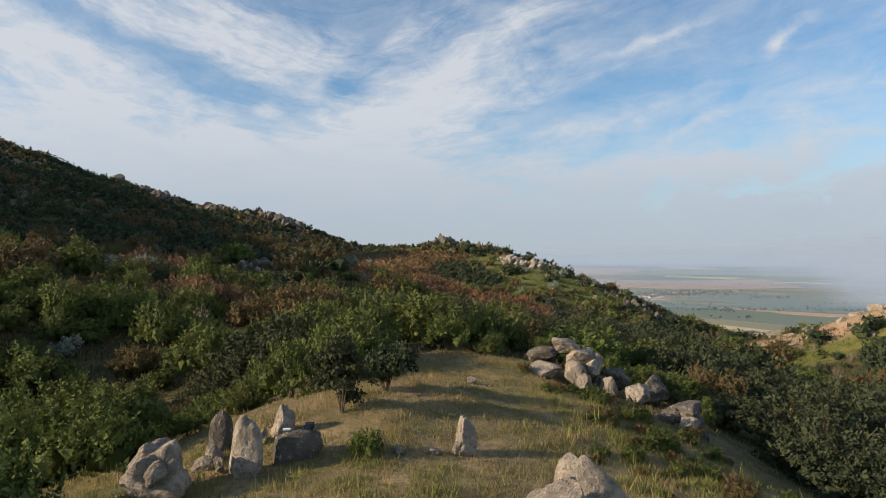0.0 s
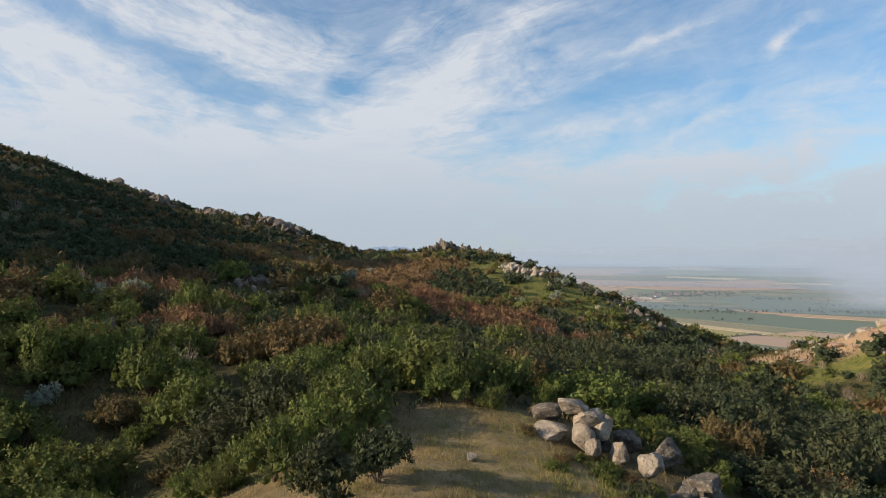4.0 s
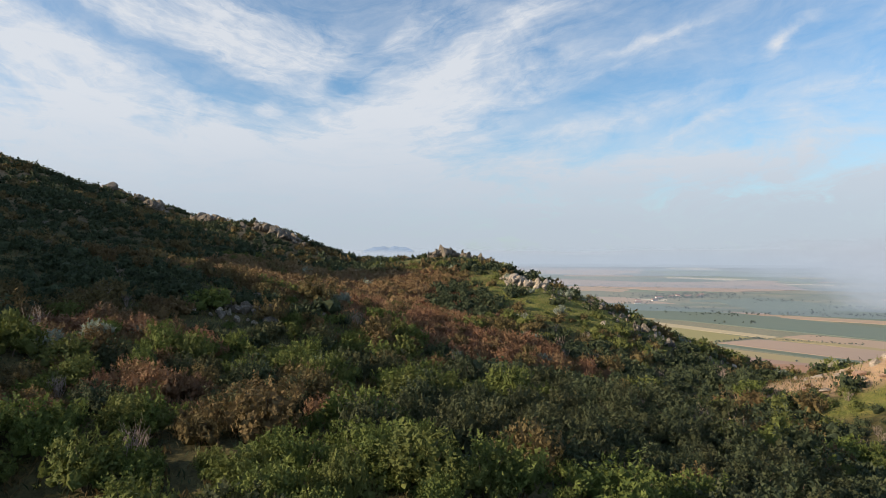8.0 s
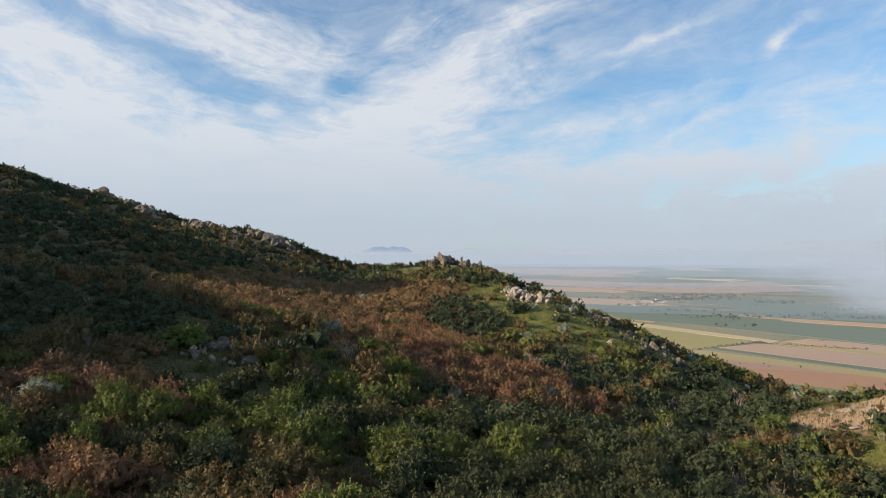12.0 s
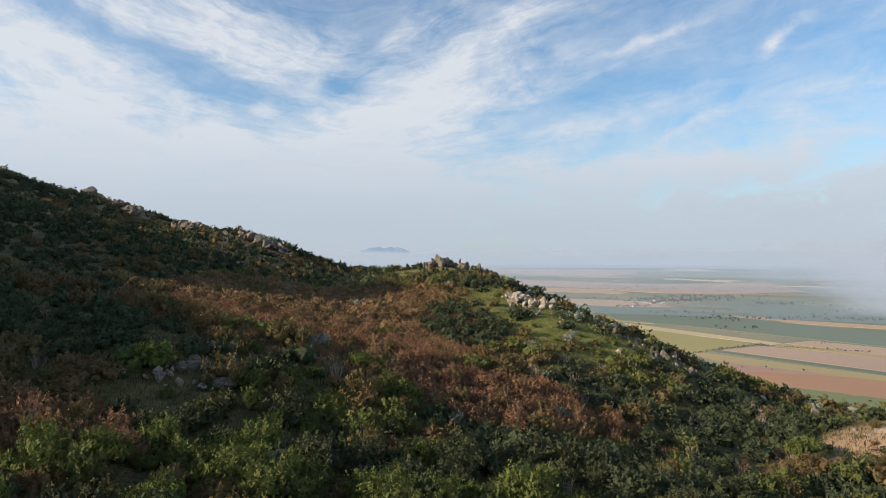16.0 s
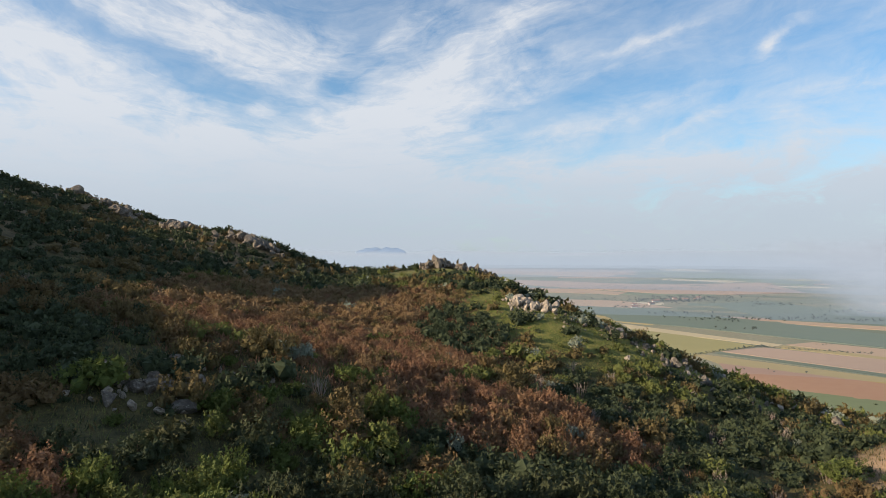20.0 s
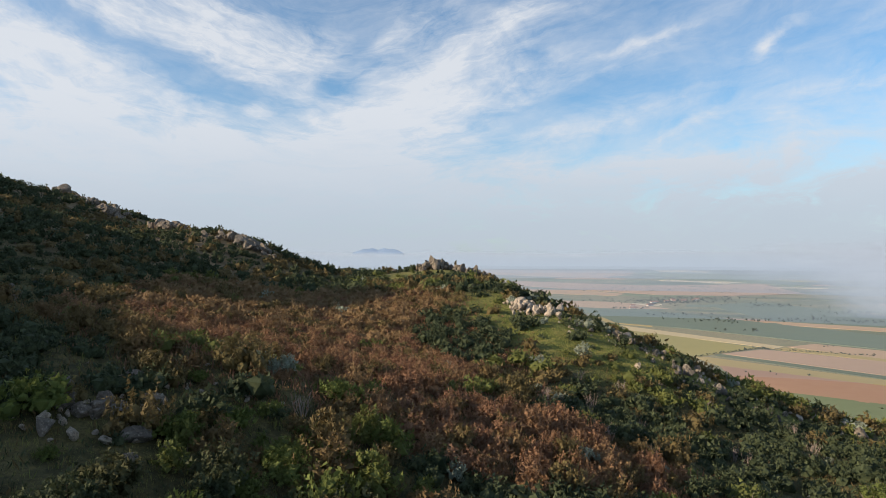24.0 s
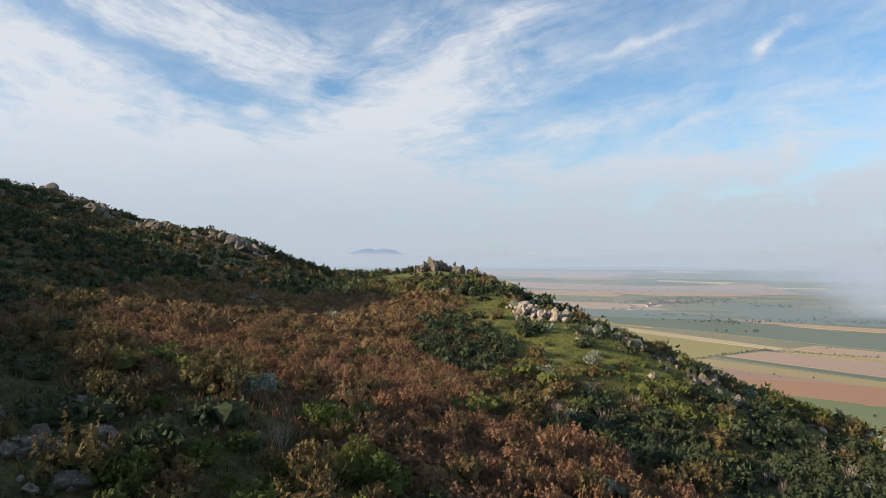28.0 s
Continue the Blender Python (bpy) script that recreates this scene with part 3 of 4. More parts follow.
SHRUB = {
    "green": ("leafy_shrub", "leafy green shrub clump on the scrubby slope", "shrub"),
    "dark": ("dark_shrub", "dense dark green thorny shrub in the valley scrub", "shrub"),
    "olive": ("olive_shrub", "olive and brown shrub turning to autumn colour", "shrub"),
    "rust": ("rust_shrub", "rust-orange autumn shrub on the hillside", "shrub"),
    "silver": ("silver_shrub", "small silver-grey leaved shrub among green scrub", "shrub"),
    "twig": ("bare_shrub", "leafless shrub of thin grey-brown twigs", "shrub"),
}


def twig_mesh(seed, width, height, count):
    rng = np.random.default_rng(seed)
    pieces = []
    for k in range(count):
        a, out = rng.uniform(0, 6.28), width * rng.uniform(0.05, 0.5)
        top = np.array([math.cos(a) * out, math.sin(a) * out, height * rng.uniform(0.6, 1.0)])
        root = top * np.array([0.25, 0.25, 0])
        mid = root * 0.5 + top * 0.5 + rng.normal(size=3) * 0.15
        pieces.append(tube([root - np.array([0, 0, 0.2]), mid, top], [0.035, 0.022, 0.008], 3))
        for q in range(3):
            p = mid + (top - mid) * rng.uniform(0, 0.7)
            pieces.append(tube([p, p + rng.normal(size=3) * 0.35 + np.array([0, 0, 0.45])], [0.016, 0.006], 3))
    v, t = joined(pieces)
    return mesh_of("twigs", v, t, TWIG)


TIER = {"close": (5200, 0.128, 22), "near": (2500, 0.175, 18), "mid": (900, 0.27, 12)}  # leaves, leaf size, lobes


def model(kind, variants, tier):
    """Meshes of one kind of shrub, some variants each: foliage and stems, one metre wide scale 1 = true size."""
    made = []
    for k in range(variants):
        seed = hash_of(kind) + 17 * k + len(tier) * 100
        if kind == "twig":
            made.append((twig_mesh(seed, 2.6, 2.2, 14 if tier == "mid" else 26), None))
            continue
        w, h, up = {"green": (5.4, 3.4, 0.35), "dark": (5.8, 3.2, 0.1), "olive": (5.6, 3.1, 0.9), "rust": (5.6, 2.6, 1.0), "silver": (2.2, 1.7, 0.5)}[kind]
        count, size, lobes = TIER[tier]
        if kind in ("rust", "olive"):
            count, size = int(count * 1.1), size * 0.88
        if kind == "silver":
            count, size, lobes = count // 3, size * 0.75, 9
        made.append((foliage_mesh(seed, kind, w, h, lobes, count, size, up), stems_mesh(seed, w, h, 3 if tier == "mid" else 6, BARK)))
    return made


def hash_of(text):
    return sum(ord(c) * (i + 3) for i, c in enumerate(text))


MODELS = {tier: {k: model(k, 3, tier) for k in SHRUB} for tier in TIER}


def shrub(kind, x, y, size, rng, tier="close"):
    name, label, category = SHRUB[kind]
    foliage, stems = MODELS[tier][kind][rng.integers(3)]
    holder = new(name, foliage if kind == "twig" else None)
    tagged(holder, label, category, name.replace("_", " ") + "s on the slope")
    scale = size * rng.uniform(0.85, 1.15, 3)
    place(holder, x, y, -0.12, rng.uniform(0, 6.28), scale)
    if kind != "twig":
        part("foliage", foliage, holder)
        part("stem", stems, holder, "forked grey-brown stem")
    return holder


def meadow(x, y):
    """1 on the open meadow round the stones."""
    return np.maximum(spot(x, y, 2.2, 31, 7.2, 14, -10), spot(x, y, 0.5, 21, 12, 9)) + spot(x, y, 12, 28, 6, 14, 10)


def rustiness(x, y):
    return np.maximum.reduce([spot(x, y, -30, 230, 48, 80, 8), 0.9 * spot(x, y, 8, 150, 30, 16), spot(x, y, -28, 73, 6, 4), 0.8 * spot(x, y, -10, 76, 5, 4), 0.4 * spot(x, y, -34, 62, 6, 4), 0.8 * spot(x, y, -44, 98, 12, 7)])


def growth(x, y, rng):
    """What grows at a spot: a kind and a size, or nothing."""
    u = rng.random()
    if meadow(x, y) > 0.1 or y < 14:
        return None
    g = float(greenness(x, y))
    d = float(spot(x, y, -32, 122, 13, 22, 15))
    if u < max(g * (0.85 if y > 370 else 0.66), d * 0.45):
        return None
    if float(spot(x, y, 110, 154, 30, 14)) > 0.1:
        return ("olive", rng.uniform(0.25, 0.5)) if rng.random() < 0.3 else None
    if float(max(spot(x, y, -12, 365, 24, 14), spot(x, y, 8, 238, 13, 22), spot(x, y, 14, 78, 18, 14))) > 0.4:
        return "dark", rng.uniform(0.8, 1.2)
    u = rng.random()
    patch = noise.noise((x * 0.035, y * 0.035, 4.0)) + 0.5 * noise.noise((x * 0.11, y * 0.11, 9.0))
    rust = float(rustiness(x, y))
    v = rust + 0.75 * patch + rng.normal() * 0.12
    if rust > 0.2 and v > 0.62:
        return ("silver" if u < 0.025 else "olive" if u < 0.16 else "rust"), rng.uniform(0.7, 1.15)
    if rust > 0.2 and v > 0.36:
        return ("olive" if u < 0.6 else "rust" if u < 0.75 else "green"), rng.uniform(0.5, 0.95)
    if u > 0.98 and x > -40:
        return "silver", rng.uniform(0.6, 1.2)
    if u > (0.93 if x > 20 else 0.965):
        return "twig", rng.uniform(0.8, 1.5)
    v = patch + rng.normal() * 0.16
    big = rng.uniform(0.42, 0.85) if rng.random() < 0.45 else rng.uniform(0.85, 1.4)
    if rng.random() < 0.10:
        return None
    if y < 100 and x < 18:
        return ("green" if v > (-0.55 if y < 60 else 0.04) else "olive" if u < 0.55 else "rust" if u < 0.64 and y > 60 else "dark"), big
    if x > 18 and y < 200:
        return ("dark" if v > -0.22 else "green" if u < 0.6 else "olive"), big
    if x < -40:
        return ("dark" if v > -0.2 else "olive"), 0.85 * big
    return ("dark" if v > 0.0 else "green" if u < 0.5 else "olive"), big


def bare(x, y):
    """Naked rock on the crests and behind the heaped boulders, where no shrub roots."""
    spots = ((8, 410, 28, 8, -4), (-98, 383, 17, 9, -25), (-250, 486, 10, 8, 0), (-198, 448, 14, 9, -30), (-152, 418, 13, 9, -28), (32, 262, 7, 7, 0), (9, 45, 3, 3, 0))
    return max(float(spot(x, y, *q)) for q in spots) > 0.35


def scrub():
    """Shrubs over the slopes: those the camera comes near are things, the rest is joined by kind."""
    rng = np.random.default_rng(11)
    grown = []
    for y0, y1, step in ((12, 135, 3.5), (135, 275, 4.3), (275, 520, 5.6)):
        for y in np.arange(y0, y1, step):
            reach = 8 + 0.74 * y
            for x in np.arange(-reach, reach, step):
                px, py = x + rng.uniform(-0.45, 0.45) * step, y + rng.uniform(-0.45, 0.45) * step
                made = growth(px, py, rng)
                if made and float(land(px, py)) > -60 and not bare(px, py):
                    grown.append((math.hypot(px, max(0, py - 66) + max(0, 20 - py)), px, py, *made))
    grown.sort()
    tally, loose = {}, {}
    for away, px, py, kind, size in grown:
        count = tally.get(kind, 0)
        if count < 280 and away < 170:
            tally[kind] = count + 1
            shrub(kind, px, py, size, rng, "close" if py < 52 and abs(px) < 26 else "near" if away < 45 else "mid")
        else:
            loose.setdefault(kind, []).append((px, py, size, away))
    for kind, spots in loose.items():
        if kind == "twig":
            continue
        pieces = []
        for px, py, size, away in spots:
            c, r = heap(rng, 5.4, 2.8 if kind != "rust" else 1.8, 10, 1.35)
            count, leaf = (280, 0.38) if away < 110 else (180, 0.46) if away < 220 else (70, 0.75)
            v, t = leaves(rng, c, r, count, leaf, 0.3)
            bv, bt = BALL[1]
            turned = [(v, t)] + [(p + bv * (1 + 0.15 * rng.normal(size=(len(bv), 1))) * q * 0.92, bt) for p, q in zip(c[:4], r[:4])]
            v, t = joined(turned)
            pieces.append((v * size * (1.15 if away > 220 else 1.0) + np.array(at(px, py, -0.2)), t))
        v, t = joined(pieces)
        tagged(new("far_scrub", mesh_of("far_scrub", v, t, LEAF[kind])), SHRUB[kind][1].replace("shrub", "scrub") + " in the distance", "scrub", kind="stuff")


# ---- rocks ----
def rock_mesh(seed, detail, blocky=0.5, name="rock", cuts=13):
    """A weathered granite block: near ones are rounded boxes with worn edges and a few clefts, far ones are cut by planes."""
    rng = np.random.default_rng(seed)
    v, t = BALL[detail]
    v = v.copy()
    if detail > 3:
        p = 2.4 + 1.6 * blocky
        v /= (np.abs(v) ** p).sum(1)[:, None] ** (1 / p)
        spread = rng.normal(size=(3, 3)) * 0.14
        v = v @ (np.eye(3) + spread)
        for k in range(cuts):
            w = rng.normal(size=3)
            w /= np.linalg.norm(w)
            over = v @ w - rng.uniform(0.56, 0.92)
            v -= np.outer(np.maximum(over, 0) * 0.92, w)
        cleft = rng.normal(size=(2, 3))
        cleft /= np.linalg.norm(cleft, axis=1)[:, None]
        where = rng.uniform(-0.3, 0.3, 2)
        for i, q in enumerate(v):
            at_noise = Vector(q) + Vector((seed * 3.1, 0, 0))
            wob = 0.12 * noise.noise(at_noise * 2.1)
            gap = sum(max(0.0, 1 - abs(float(q @ c) - d + wob) / 0.075) for c, d in zip(cleft, where))
            v[i] = q * (1 + 0.11 * noise.noise(at_noise * 1.4) + 0.075 * noise.noise(at_noise * 3.4) + 0.04 * noise.noise(at_noise * 8) + 0.012 * noise.noise(at_noise * 16) - 0.12 * gap)
        v /= np.abs(v).max(0)
        return mesh_of(name, v, t, ROCK, True)
    for k in range(13):
        w = rng.normal(size=3)
        w /= np.linalg.norm(w)
        over = v @ w - rng.uniform(0.38, 0.8)
        v -= np.outer(np.maximum(over, 0), w)
    v *= 1 + 0.035 * rng.normal(size=(len(v), 1))
    for i, q in enumerate(v):
        at_noise = Vector(q) + Vector((seed * 3.1, 0, 0))
        v[i] = q * (1.15 + 0.16 * noise.noise(at_noise * 1.3) + 0.10 * noise.noise(at_noise * 3.2) + (0.06 * noise.noise(at_noise * 7) if detail > 2 else 0))
    return mesh_of(name, v, t, ROCK)


ROCKS = {d: [rock_mesh(31 + 7 * k + d, d, 0.4 + 0.12 * (k % 5)) for k in range(7)] for d in (2, 3, 4)}


TINTED = {}


def boulder(x, y, size, turn=0.0, tilt=0.0, sink=0.3, detail=3, pick=0, lift=0.0, label="weathered grey-brown granite boulder on the grass", group="boulders on the hill", mat=None):
    me = ROCKS[detail][pick % 7]
    if mat:
        me = TINTED.get((detail, pick % 7, mat.name)) or me.copy()
        me.materials[0] = mat
        TINTED[detail, pick % 7, mat.name] = me
    ob = new("boulder", me)
    tagged(ob, label, "rock", group)
    ob.matrix_basis = Matrix.Translation(at(x, y, size[2] * (1 - 2 * sink) + lift)) @ Matrix.Rotation(radians(turn), 4, "Z") @ Matrix.Rotation(radians(tilt), 4, "Y") @ Matrix.Diagonal((*size, 1))
    return ob


def standing_stone(x, y, width, depth, height, turn, lean, pick, taper=0.5, name="standing_stone", label="tall upright granite stone standing in dry grass", category="standing stone", mat=None):
    """A tall stone on end, rounded at the top and wider at the foot."""
    src = rock_mesh(301 + 5 * pick, 4, 0.45, name, 3)
    v = np.array([p.co for p in src.vertices])
    up = (v[:, 2] + 1) / 2
    k = 1.04 - taper * up**2.2
    v[:, 0] = v[:, 0] * k + 0.10 * taper * np.sin(up * 2.4 + pick)
    v[:, 1] *= k
    t = np.array([p.vertices for p in src.polygons])
    ob = new(name, mesh_of(name, v * np.array([width / 2, depth / 2, height * 0.625]), t, mat or ROCK, True))
    tagged(ob, label, category, "standing stones on the meadow")
    ob.matrix_basis = Matrix.Translation(at(x, y, height * 0.375 - 0.18)) @ Matrix.Rotation(radians(turn), 4, "Z") @ Matrix.Rotation(radians(lean), 4, "Y")
    return ob


def heap_of_blocks(seed, count, x, y, rx, ry, lean, size, tall, lift):
    """The blocks of a crag: place, half sizes, turn and tilt."""
    rng = np.random.default_rng(seed)
    c, s = math.cos(radians(lean)), math.sin(radians(lean))
    for k in range(count):
        u, w = rng.normal() * 0.5, rng.normal() * 0.5
        px, py = x + u * rx * c - w * ry * s, y + u * rx * s + w * ry * c
        q = size * rng.uniform(0.35, 1.2) * (1.15 - 0.5 * min(1, abs(u)))
        half = (q * rng.uniform(0.6, 1.1), q * rng.uniform(0.6, 1.1), q * tall * rng.uniform(0.6, 1.4))
        yield px, py, half, rng.uniform(0, 360), rng.uniform(-38, 38), int(rng.integers(7)), lift * rng.random()


def outcrop(seed, count, x, y, rx, ry, lean, size, tall, detail=2, lift=0.0):
    """Loose blocks along a rocky crest, each one a thing."""
    for px, py, half, turn, tilt, pick, up in heap_of_blocks(seed, count, x, y, rx, ry, lean, size, tall, lift):
        boulder(px, py, half, turn, tilt, 0.24, detail, pick, up, "jagged grey granite block of a rocky crest", "blocks of the rocky crest")


def crag(seed, count, x, y, rx, ry, lean, size, tall, lift=0.0, mat=None):
    """A far crag grown together from many blocks."""
    foot = at(x, y)
    holder = tagged(new("crag"), "jagged grey granite crag on the far crest", "crag", "crags on the crest")
    holder.location = foot
    for px, py, half, turn, tilt, pick, up in heap_of_blocks(seed, count, x, y, rx, ry, lean, size, tall, lift):
        me = ROCKS[2][pick]
        if mat:
            me = TINTED.get((2, pick, mat.name)) or me.copy()
            me.materials[0] = mat
            TINTED[2, pick, mat.name] = me
        ob = part("block", me, holder)
        ob.matrix_basis = Matrix.Translation(at(px, py, half[2] * 0.5 + up) - foot) @ Matrix.Rotation(radians(turn), 4, "Z") @ Matrix.Rotation(radians(tilt), 4, "Y") @ Matrix.Diagonal((*half, 1))


def rocks():
    # the standing stones on the meadow
    standing_stone(-6.35, 20.6, 1.05, 0.98, 2.15, 20, 1, 0, 0.34)
    standing_stone(-8.0, 23.2, 0.9, 0.85, 1.75, 70, -7, 1, 0.18, mat=DARK_ROCK, label="dark weathered upright stone leaning among dry grass")
    standing_stone(-6.05, 24.3, 0.95, 0.9, 1.4, 10, 6, 2, 0.5)
    standing_stone(0.88, 22.6, 0.78, 0.75, 1.6, 40, 3, 3, 0.3)
    standing_stone(4.0, 17.4, 2.3, 1.9, 2.4, 15, 0, 4, 0.34, "conical_boulder", "big pale conical granite boulder on the grass", "boulder")
    boulder(0.55, 22.45, (0.2, 0.2, 0.42), 10, 4, 0.2, 4, 5, label="thin upright stone leaning on a standing stone")
    # the pillar of heaped rocks beside the meadow: place, height of the middle, half sizes, tilt, shape, pale granite
    # (0) or its dark copy with shade put into the colour (1)
    for x, y, z, q, tilt, k, tone in ((8.1, 41.2, 1.08, (0.98, 0.75, 0.46), 8, 0, 0), (8.95, 41.0, 0.45, (0.84, 0.75, 0.62), 30, 1, 0), (9.78, 40.9, 0.0, (0.56, 0.6, 0.72), 18, 2, 0), (8.5, 40.4, -0.5, (0.60, 0.6, 0.74), -6, 3, 0),
                                      (9.1, 40.0, -1.0, (0.46, 0.5, 0.66), 8, 5, 0), (10.05, 41.4, -1.05, (0.42, 0.5, 0.8), 4, 4, 1), (9.2, 41.9, -0.6, (0.9, 0.8, 1.0), 0, 6, 1), (10.5, 40.0, -1.5, (0.46, 0.5, 0.86), -24, 1, 0),
                                      (6.75, 42.0, -0.42, (1.3, 0.95, 0.36), -4, 2, 0), (7.0, 44.0, 0.12, (0.95, 0.8, 0.55), 14, 3, 1), (11.9, 38.0, -1.25, (0.95, 0.75, 0.66), 5, 5, 0), (13.7, 41.0, -1.7, (1.25, 0.9, 0.95), 8, 4, 1), (11.6, 42.0, -1.3, (0.9, 0.8, 0.75), 0, 0, 1),
                                      (12.6, 35.0, -1.95, (0.48, 0.5, 0.46), -10, 1, 1), (14.1, 36.5, -2.15, (0.95, 0.8, 0.75), 10, 6, 1), (13.1, 33.8, -2.1, (0.60, 0.55, 0.48), 16, 2, 0), (11.8, 34.5, -2.05, (0.75, 0.6, 0.38), 22, 3, 1), (13.8, 33.4, -2.55, (0.42, 0.4, 0.42), 0, 5, 1)):
        boulder(x, y, tuple(1.2 * h for h in q), 50 * k + 8, tilt, 0.5, 4, k, z - float(land(x, y)), ("dark shaded" if tone else "pale rounded") + " cracked granite boulder heaped beside the dry meadow", "boulders beside the meadow", DARK_ROCK if tone else None)
    boulder(2.75, 16.0, (1.1, 0.8, 1.1), 20, 0, 0.2, 4, 5)
    standing_stone(-4.95, 21.7, 1.75, 1.15, 1.15, 12, -4, 6, 0.12, "granite_block", "broad dark rounded granite block on the grass", "boulder", DARK_ROCK)
    for x, y, q, k in ((1.6, 34.3, (0.35, 0.3, 0.28), 1), (-1.5, 21.8, (0.35, 0.3, 0.25), 2), (-0.3, 22.3, (0.3, 0.25, 0.2), 3), (-4.9, 44.0, (1.0, 0.8, 0.8), 4), (-9.7, 20.4, (0.4, 0.35, 0.3), 5)):
        boulder(x, y, q, k * 60, 0, 0.3, 3, k)
    for k, (x, y, q) in enumerate(((-35.0, 130.8, 1.5), (-37.6, 122.3, 1.3), (-35.5, 120.9, 1.2), (-35.0, 123.2, 1.0), (-32.7, 123.2, 1.2), (-31.1, 127.6, 1.3), (-30.1, 125.1, 1.1), (-29.6, 119.9, 1.3), (-34.0, 121.3, 0.9), (-34.9, 125.4, 1.1),
                                   (-26.1, 120.3, 0.9), (-36.6, 117.3, 1.2), (-28.3, 115.5, 1.1), (-40.5, 127.2, 0.9))):
        boulder(x, y, (1.3 * q, q, 0.95 * q), 77 * k, 9 * (k % 5) - 18, 0.38, 3, k, label="grey-brown lichen-spotted granite boulder on the stony spur", group="boulders on the spur", mat=DARK_ROCK if k % 3 == 1 else MID_ROCK)
    outcrop(5, 46, -34, 123, 13, 9, 10, 0.7, 0.8, 3)
    crag(25, 20, -26, 138, 14, 8, 10, 0.6, 0.7)
    crag(6, 60, 32, 264, 9, 9, 60, 1.7, 0.9, 1.5)
    outcrop(7, 26, 45, 250, 30, 14, -40, 0.6, 0.9)
    crag(8, 30, 58, 247, 16, 5, -35, 1.1, 1.1, 0.6, MID_ROCK)
    for k, (x, y, q) in enumerate(((62.0, 258.0, 1.9), (67.4, 256.8, 1.5), (69.1, 244.7, 1.4), (67.6, 233.5, 1.1), (75.7, 237.5, 1.7), (86.5, 244.5, 1.2), (91.6, 245.9, 1.2), (96.8, 242.9, 1.4), (68.2, 220.3, 1.2), (64.8, 208.2, 1.6),
                                   (66.6, 208.2, 1.4), (63.0, 209.4, 1.2), (75.2, 224.1, 1.0), (79.0, 227.9, 1.1), (79.5, 223.0, 1.1), (54.0, 223.1, 1.3), (59.3, 220.4, 0.9), (100.4, 222.4, 1.5), (88.9, 203.3, 1.4), (112.4, 222.2, 2.2), (94.8, 226.4, 1.0))):
        boulder(x, y, (q, 0.7 * q, q * (1.15 if k % 3 else 0.7)), 67 * k, 12 * (k % 5) - 24, 0.26, 3, k, label="grey granite boulder standing on the rocky crest", group="boulders of the rocky crest", mat=None if k % 3 == 0 else MID_ROCK)
    crag(9, 30, 76, 226, 16, 7, -30, 1.2, 1.1, 0.4, DARK_ROCK)
    outcrop(39, 30, 70, 236, 26, 9, -38, 0.6, 1.0)
    crag(10, 44, 104, 232, 40, 12, 10, 1.0, 0.9, 0.3)
    for k, (x, y, q) in enumerate(((79.6, 142.9, 1.5), (83.0, 141.0, 1.2), (84.9, 143.9, 2.0), (88.5, 145.0, 1.8), (93.0, 147.1, 2.2), (90.0, 139.8, 1.4), (83.6, 152.0, 1.6), (77.5, 146.0, 1.3), (98.0, 150.0, 2.4), (95.0, 142.0, 1.8), (103.0, 147.0, 2.0))):
        boulder(x, y, (0.95 * q, 0.7 * q, 0.42 * q), 53 * k, 8 * (k % 5) - 16, 0.4, 4, k, label="broad reddish granite boulder on the bare knoll", group="boulders on the knoll", mat=RED_ROCK if k % 2 else None)
    outcrop(19, 44, 100, 148, 30, 12, 0, 0.9, 0.7, 3, 0.1)
    crag(12, 56, 1, 413, 11, 5, 0, 2.5, 1.0, 2.4, MID_ROCK)
    crag(13, 60, 24, 408, 34, 6, -8, 2.0, 1.0, 1.6, MID_ROCK)
    for seed, count, x, y, rx, ry, lean, size in ((14, 60, -98, 386, 17, 7, -25, 3.6), (15, 30, -250, 488, 8, 5, 0, 4.6), (16, 16, -226, 471, 18, 5, -35, 3.0), (17, 34, -198, 451, 14, 7, -30, 3.6), (31, 34, -152, 421, 13, 7, -28, 3.6)):
        crag(seed, count, x, y, rx, ry, lean, size, 0.75, 1.8, MID_ROCK)
    crag(18, 40, -130, 200, 60, 60, 20, 1.1, 0.6, 0.0, DARK_ROCK)
    crag(20, 40, -170, 300, 90, 60, 20, 1.3, 0.6, 0.0, DARK_ROCK)


def tree(x, y, height, width, seed, kind="dark"):
    """A small tree on the meadow: forked trunk and a crown of leaf clumps."""
    rng = np.random.default_rng(seed)
    holder = tagged(new("small_tree"), "small green broadleaf tree with a forked trunk on dry grass", "tree", "trees on the meadow")
    holder.matrix_basis = Matrix.Translation(at(x, y, -0.1))
    pieces, ends = [], []
    for k in range(5):
        a = k * 1.26 + rng.uniform(-0.3, 0.3)
        out = width * rng.uniform(0.1, 0.3)
        end = np.array([math.cos(a) * out, math.sin(a) * out, height * rng.uniform(0.5, 0.8)])
        pieces.append(tube([(0.02 * math.cos(a), 0.02 * math.sin(a), 0), (end[0] * 0.55, end[1] * 0.55, height * 0.3), end], [0.045, 0.03, 0.012], 6))
    v, t = joined(pieces)
    part("trunk", mesh_of("trunk", v, t, BARK), holder, "thin forked grey-brown trunk")
    c = rng.normal(size=(22, 3)) * np.array([width * 0.2, width * 0.2, height * 0.19]) + np.array([0, 0, height * 0.60])
    r = width * rng.uniform(0.12, 0.2, 22)
    v, t = leaves(rng, c, r, 5600, 0.12, 0.1)
    part("crown", mesh_of("crown", v, t, LEAF[kind]), holder)


